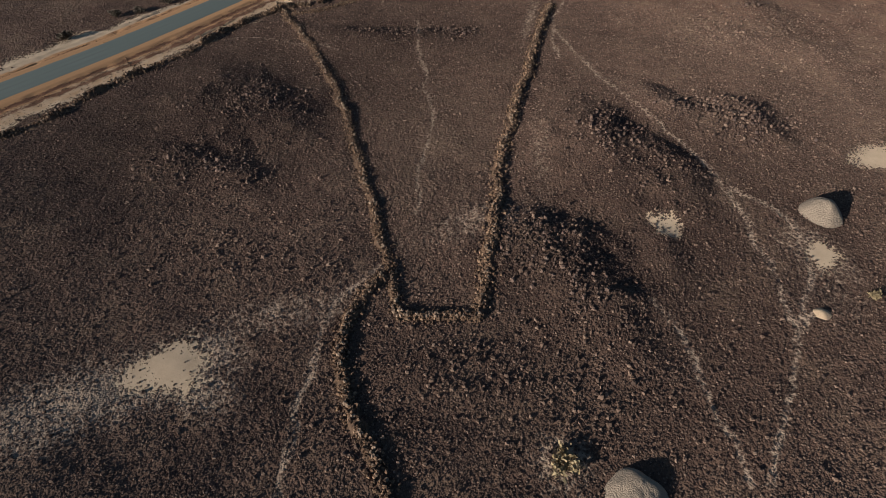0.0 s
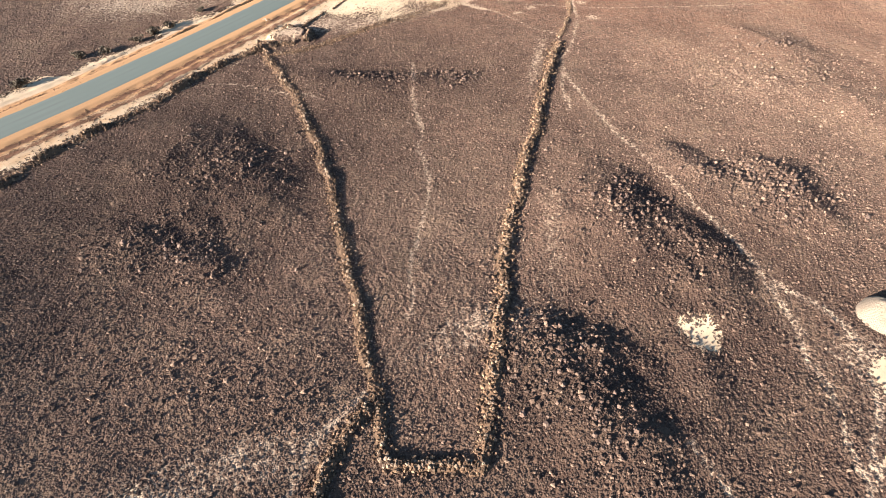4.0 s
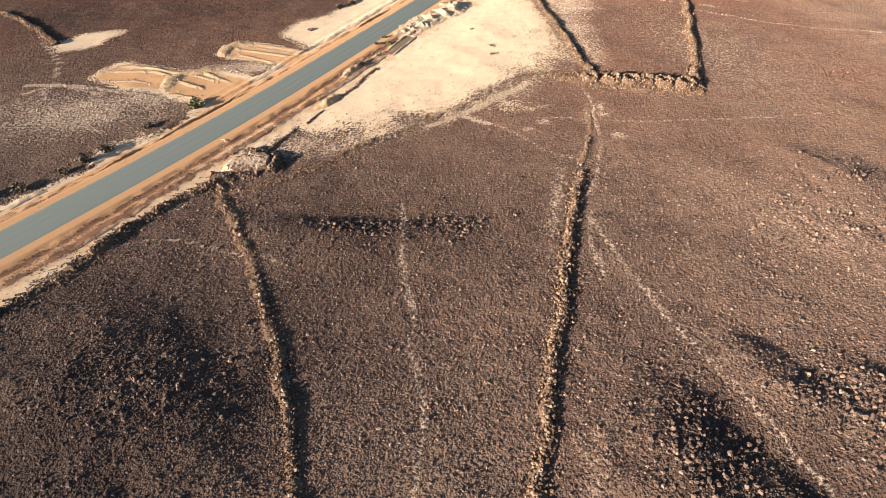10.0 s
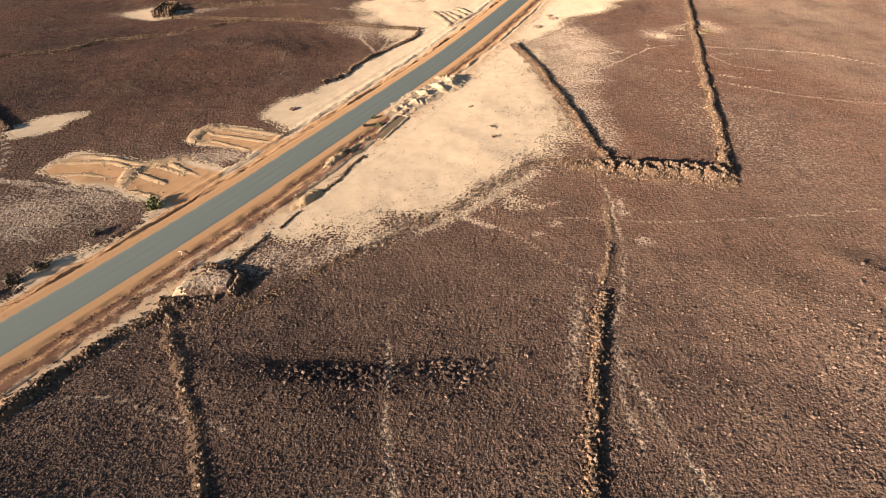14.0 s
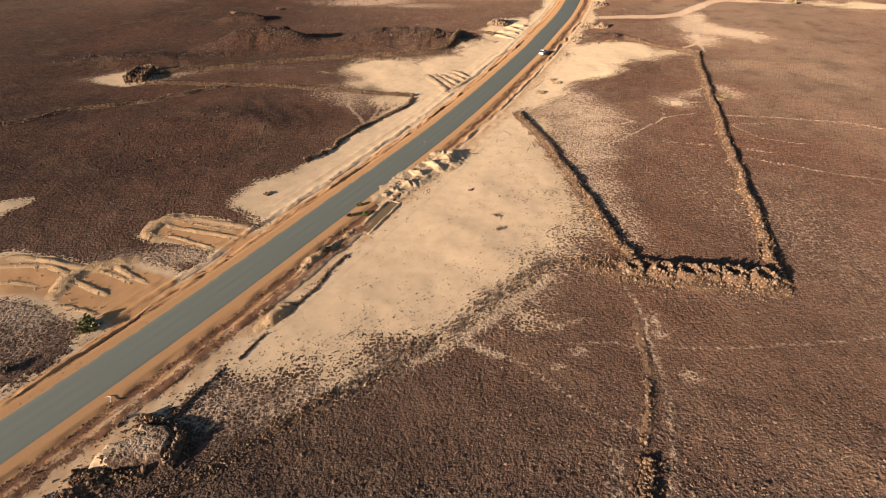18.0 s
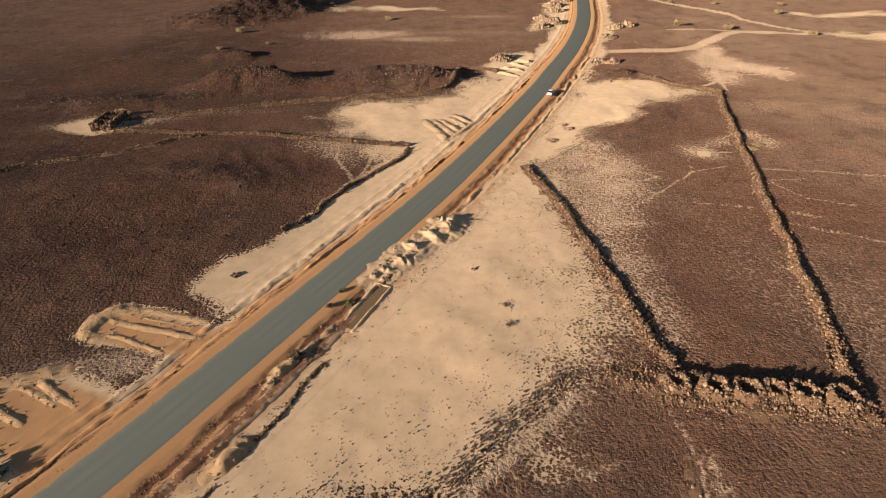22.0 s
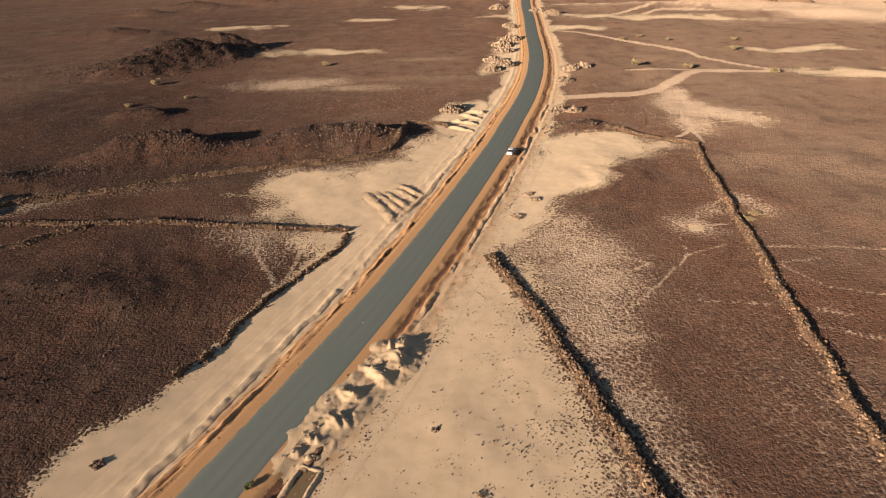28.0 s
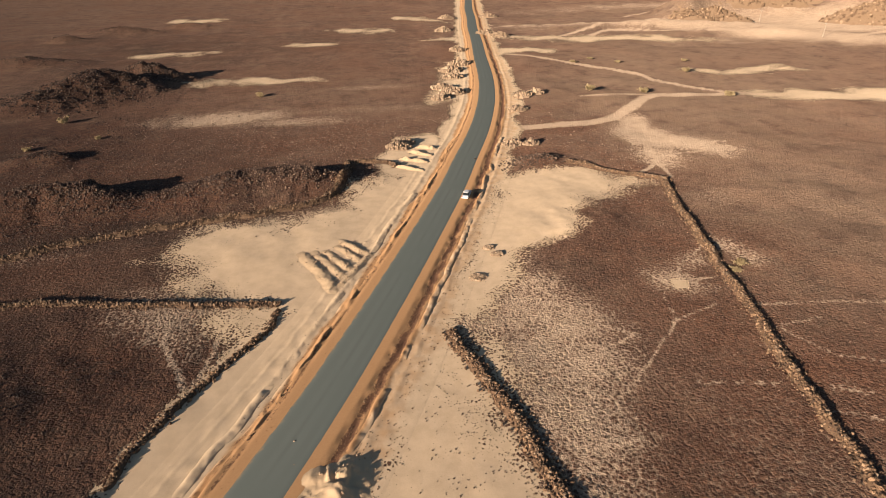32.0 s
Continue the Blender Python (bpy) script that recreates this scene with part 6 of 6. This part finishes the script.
# ---------------------------------------------------------------- parked car
PAINT = plain_material("white_paint", (0.80, 0.81, 0.82), (0.74, 0.75, 0.76), 1.2, 0.3, 0.0)
GLASS = plain_material("dark_glass", (0.02, 0.025, 0.03), (0.03, 0.035, 0.04), 1.0, 0.08, 0.0)
RUBBER = plain_material("tyre_rubber", (0.02, 0.02, 0.02), (0.035, 0.033, 0.03), 6, 0.9, 0.004)
RIM = plain_material("wheel_metal", (0.45, 0.45, 0.46), (0.6, 0.6, 0.61), 4, 0.35, 0.0, 0.9)
RED_LAMP = plain_material("red_lamp", (0.45, 0.02, 0.02), (0.55, 0.03, 0.03), 3, 0.2, 0.0)
CLEAR_LAMP = plain_material("clear_lamp", (0.75, 0.76, 0.78), (0.85, 0.86, 0.88), 3, 0.15, 0.0)


def box_bm(sx, sy, sz, at=(0, 0, 0), bevel=0.0, top=(1.0, 1.0), shift=0.0):
    """A box on its base centre, its top scaled by top and shifted along y, with rounded edges."""
    bm = bmesh.new()
    bmesh.ops.create_cube(bm, size=1.0)
    for v in bm.verts:
        hi = v.co.z > 0
        v.co = Vector((v.co.x * sx * (top[0] if hi else 1), v.co.y * sy * (top[1] if hi else 1) + (shift if hi else 0), (v.co.z + 0.5) * sz)) + Vector(at)
    if bevel:
        bmesh.ops.bevel(bm, geom=bm.edges[:], offset=bevel, segments=2, affect="EDGES")
    return bm


def disc_bm(r, wide, at, seg=20):
    bm = bmesh.new()
    bmesh.ops.create_cone(bm, cap_ends=True, segments=seg, radius1=r, radius2=r, depth=wide, matrix=Matrix.Translation(at) @ Matrix.Rotation(math.pi / 2, 4, "Y"))
    return bm


def car(x, y, turn):
    z = float(ground_z(np.array([x]), np.array([y]))[0])
    root = thing("car", 0, 0, 0, "white saloon car parked on the sandy road shoulder", "car")
    body = part("body", box_bm(1.80, 4.55, 0.62, (0, 0, 0.30), 0.13, (0.95, 0.97)), PAINT, root)
    part("bonnet", box_bm(1.60, 1.15, 0.10, (0, 1.52, 0.90), 0.05, (0.9, 0.9)), PAINT, body)
    part("boot_lid", box_bm(1.58, 0.80, 0.10, (0, -1.75, 0.90), 0.05, (0.92, 0.9)), PAINT, body)
    part("cabin", box_bm(1.62, 2.60, 0.50, (0, -0.25, 0.90), 0.08, (0.80, 0.62), -0.05), GLASS, root, "dark tinted cabin glass")
    part("roof", box_bm(1.30, 1.62, 0.08, (0, -0.30, 1.39), 0.035, (0.94, 0.94)), PAINT, root)
    for side in (-1, 1):
        part("door_pillar", box_bm(0.05, 0.10, 0.50, (side * 0.735, -0.30, 0.91), 0.01), PAINT, root)
        part("wing_mirror", box_bm(0.18, 0.10, 0.13, (side * 0.95, 0.75, 0.93), 0.03), PAINT, root)
        part("headlight", box_bm(0.36, 0.08, 0.14, (side * 0.62, 2.24, 0.66), 0.03), CLEAR_LAMP, root)
        part("tail_light", box_bm(0.34, 0.08, 0.16, (side * 0.66, -2.25, 0.70), 0.03), RED_LAMP, root)
        for end in (-1.42, 1.40):
            tyre = part("wheel", disc_bm(0.33, 0.21, (side * 0.82, end, 0.33)), RUBBER, root, "black rubber tyre")
            part("rim", disc_bm(0.21, 0.03, (side * 0.925, end, 0.33), 14), RIM, tyre)
    part("bumper", box_bm(1.74, 0.16, 0.22, (0, -2.26, 0.38), 0.06), PAINT, root)
    part("bumper", box_bm(1.74, 0.16, 0.22, (0, 2.24, 0.38), 0.06), PAINT, root)
    part("number_plate", box_bm(0.46, 0.03, 0.11, (0, -2.345, 0.50)), CLEAR_LAMP, root)
    root.matrix_basis = pose(x, y, z + 0.01, 0, 0, turn)
    return root


car(35.7, 212.6, -24)

utility_pole("pale wooden utility pole at the foot of hills", 309.3, 410.6, 8.6)
utility_pole("pale utility pole standing by a sandy track", 320, 486, 8.6)
utility_pole("far utility pole on pale ground", 335, 570, 8.6)

# ---------------------------------------------------------------- shrubs
LEAF = plain_material("green_leaf", (0.10, 0.105, 0.040), (0.19, 0.18, 0.07), 2.0, 0.7, 0.0)
DRY_LEAF = plain_material("dry_leaf", (0.30, 0.225, 0.115), (0.42, 0.325, 0.18), 2.0, 0.75, 0.0)
DARK_LEAF = plain_material("dark_leaf", (0.055, 0.042, 0.030), (0.13, 0.10, 0.065), 2.0, 0.8, 0.0)
BARK = plain_material("twig_bark", (0.11, 0.075, 0.05), (0.20, 0.14, 0.09), 4.0, 0.9, 0.01)


def shrub(label, x, y, r, high, seed, material, leaves=420, name="shrub"):
    """Stems fanning from the root, and a ragged crown of small leaf clumps."""
    rng = np.random.default_rng(seed)
    gz = float(ground_z(np.array([x]), np.array([y]))[0])
    root = thing(name, x, y, gz, label, "shrub", "desert shrubs")
    sv, sf, base = [], [], 0
    tips = []
    for k in range(9):
        a, lean = rng.uniform(0, 6.3), rng.uniform(0.25, 0.95)
        tip = np.array([math.cos(a) * r * lean, math.sin(a) * r * lean, high * rng.uniform(0.6, 0.98)])
        mid = tip * np.array([0.4, 0.4, 0.55])
        tips += [tip, mid * 1.15]
        for p, w in ((np.zeros(3), 0.05), (mid, 0.032), (tip, 0.008)):
            for j in range(4):
                sv.append(p + w * r * np.array([math.cos(j * 1.57), math.sin(j * 1.57), 0]))
        for lev in range(2):
            for j in range(4):
                sf.append((base + lev * 4 + j, base + lev * 4 + (j + 1) % 4, base + lev * 4 + 4 + (j + 1) % 4, base + lev * 4 + 4 + j))
        base += 12
    part("stems", mesh_of("stems", np.array(sv), np.array(sf), BARK), BARK, root)
    tips = np.array(tips)
    c = tips[rng.integers(0, len(tips), leaves)] + rng.normal(0, 0.2, (leaves, 3)) * np.array([r, r, high * 0.7])
    c[:, 2] = np.clip(c[:, 2], 0.08 * high, None)
    s = r * rng.uniform(0.07, 0.17, (leaves, 1, 1))
    quad = np.array([[-1, -0.5, 0], [1, -0.5, 0], [1, 0.5, 0], [-1, 0.5, 0]])
    u = rng.normal(size=(leaves, 3))
    u /= np.linalg.norm(u, axis=1)[:, None]
    w = np.cross(u, rng.normal(size=(leaves, 3)))
    w /= np.linalg.norm(w, axis=1)[:, None]
    v = c[:, None] + s * (quad[None, :, :1] * u[:, None] + quad[None, :, 1:2] * w[:, None])
    part("crown", mesh_of("crown", v.reshape(-1, 3), np.arange(leaves * 4).reshape(-1, 4), material), material, root)
    return root


for k, (x, y, r, h, m, text) in enumerate([
        (-55.0, 71.1, 1.7, 1.1, LEAF, "round olive-green bush at the road shoulder"), (-17.2, 106.6, 0.6, 0.5, LEAF, "small green shrub on the road edge"), (-15.6, 103.6, 0.8, 0.6, LEAF, "low green shrub by the muddy pit"),
        (-18.6, 102.6, 0.7, 0.5, DARK_LEAF, "dark low shrub on the road edge"), (-66.1, 53.1, 1.4, 1.2, DARK_LEAF, "dark dry bush at the edge of the stones"), (-69.2, 49.4, 1.6, 1.4, DARK_LEAF, "large dark dry bush beside the verge"),
        (-71, 45.8, 1.3, 1.0, DARK_LEAF, "dark dry bush near the road shoulder"), (-80.9, 37.8, 1.5, 1.2, DARK_LEAF, "dark bush west of the road"), (-76.2, 40.6, 1.3, 1.0, DARK_LEAF, "small dark bush west of the road"), (-87, 25.6, 1.6, 1.3, DARK_LEAF, "dark bush on pale ground"),
        (-62, 62.1, 1.0, 0.8, DARK_LEAF, "low dark shrub near the stones"), (-94, 307, 2.6, 2.4, DRY_LEAF, "yellow dry bush below the black hill"), (-27, 333, 2.2, 2.6, DRY_LEAF, "lone yellowish tree-like bush on the plain"), (-76, 286, 1.6, 1.2, DRY_LEAF, "dry yellow shrub on the plain"),
        (-94, 276, 2.0, 1.4, DRY_LEAF, "spreading dry yellow shrub"), (111, 311, 3.4, 2.6, DRY_LEAF, "wide dry bush near the track"), (132.5, 304, 3.0, 2.2, DRY_LEAF, "dry bush at the track fork"), (165, 293, 3.0, 2.0, DRY_LEAF, "dry bush on the sandy track"),
        (170, 335, 3.0, 2.6, DRY_LEAF, "dry bush at a sand flat"), (13.1, -70.1, 1.7, 0.8, DRY_LEAF, "spreading tuft of yellow dry grass"), (10.8, 98, 0.8, 0.3, BARK, "dark leafless shrub on the sand flat"), (10.5, 102.7, 0.7, 0.25, BARK, "low dry shrub on the sand flat"),
        (-21.6, 91, 1.3, 0.9, DARK_LEAF, "dark twiggy shrub by the verge"), (83, 168.5, 1.3, 0.35, DRY_LEAF, "patch of yellow dry growth beside the wall"), (80.5, 166, 1.1, 0.3, DRY_LEAF, "low yellow dry growth by the wall"), (58, -46, 0.9, 0.4, DRY_LEAF, "small yellow tuft of dry grass"),
        (128, 372, 2.2, 1.4, DRY_LEAF, "dry shrub far out on the plain"), (150, 365, 2.2, 1.4, DRY_LEAF, "far dry shrub on brown ground"), (140, 378, 2.0, 1.2, DRY_LEAF, "low dry shrub far out"), (184, 360, 2.2, 1.4, DRY_LEAF, "pale shrub far out on the plain")]):
    shrub(text, x, y, r * (0.75 if y > 250 else 1), h * (0.8 if y > 250 else 1), 1200 + k, m, 70 if m is BARK else (1100 if m is LEAF else 420))


# ---------------------------------------------------------------- small things along the road
MUD = plain_material("wet_mud", (0.20, 0.14, 0.075), (0.26, 0.185, 0.10), 0.9, 0.35, 0.004)
PIPE = plain_material("white_plastic", (0.72, 0.72, 0.70), (0.62, 0.61, 0.58), 3.0, 0.5, 0.0)


def muddy_pit():
    x, y = -12.6, 103.4
    gz = float(ground_z(np.array([x]), np.array([y]))[0])
    root = thing("muddy_pit", x, y, gz, "shallow muddy trough with sand banks beside the road", "pit")
    s = np.linspace(-1, 1, 9)
    px = np.stack([s * 2.6 - 0.9 + 0.3 * np.sin(s * 7), s * 2.6 + 0.9 + 0.2 * np.sin(s * 9)], -1)
    py = np.stack([s * 5.6 + 0.5, s * 5.6 - 0.5], -1)
    zz = ground_z(x + px.ravel(), y + py.ravel()).reshape(px.shape) - gz
    v = np.stack([px, py, np.full(px.shape, float(zz.max()) + 0.03)], -1).reshape(-1, 3)
    part("mud_surface", mesh_of("mud_surface", v, sheet_faces(9, 2), MUD), MUD, root, "wet brown mud")
    org = np.array([x, y, gz])
    for k, (pts, high, half) in enumerate([([(x - 3.8, y - 5.4), (x - 1.4, y + 0.4), (x + 1.4, y + 6)], 0.35, 0.7), ([(x - 1.6, y - 6.4), (x + 1.2, y - 0.4), (x + 3.6, y + 5.2)], 0.4, 0.6),
                                           ([(x + 1.0, y + 6.0), (x + 3.6, y + 5.2)], 0.4, 0.7)]):
        part("bank", sand_body("bank", [(pts, high, half)], 611 + k, SPOIL, org, 0.15), SPOIL, root)


muddy_pit()


def bent_pipe(x, y):
    z = float(ground_z(np.array([x]), np.array([y]))[0])
    cu = bpy.data.curves.new("bent_pipe", "CURVE")
    cu.dimensions, cu.bevel_depth, cu.bevel_resolution = "3D", 0.07, 2
    sp = cu.splines.new("POLY")
    pts = [(-0.9, 0.3, 0.1), (-0.5, 0.65, 0.14), (0.1, 0.6, 0.2), (0.35, 0.2, 0.18), (0.45, -0.3, 0.12), (0.8, -0.7, 0.1)]
    sp.points.add(len(pts) - 1)
    for p, c in zip(sp.points, pts):
        p.co = (*c, 1)
    ob = new("bent_pipe", cu)
    cu.materials.append(PIPE)
    ob.location, ob.scale = (x, y, z + 0.02), (0.7, 0.7, 0.7)
    return tagged(ob, "bent length of white plastic pipe on the verge", "pipe")


bent_pipe(-44.6, 56.5)
rubble_heap("small dark clump of stones on the bare sand", -37.4, 112.3, 0.9, 0.25, 811, 24, 0, STONES, (0.12, 0.3))
rubble_heap("few dark stones on the sand flat", 5.9, 113.4, 0.6, 0.12, 812, 12, 0, STONES, (0.1, 0.22))
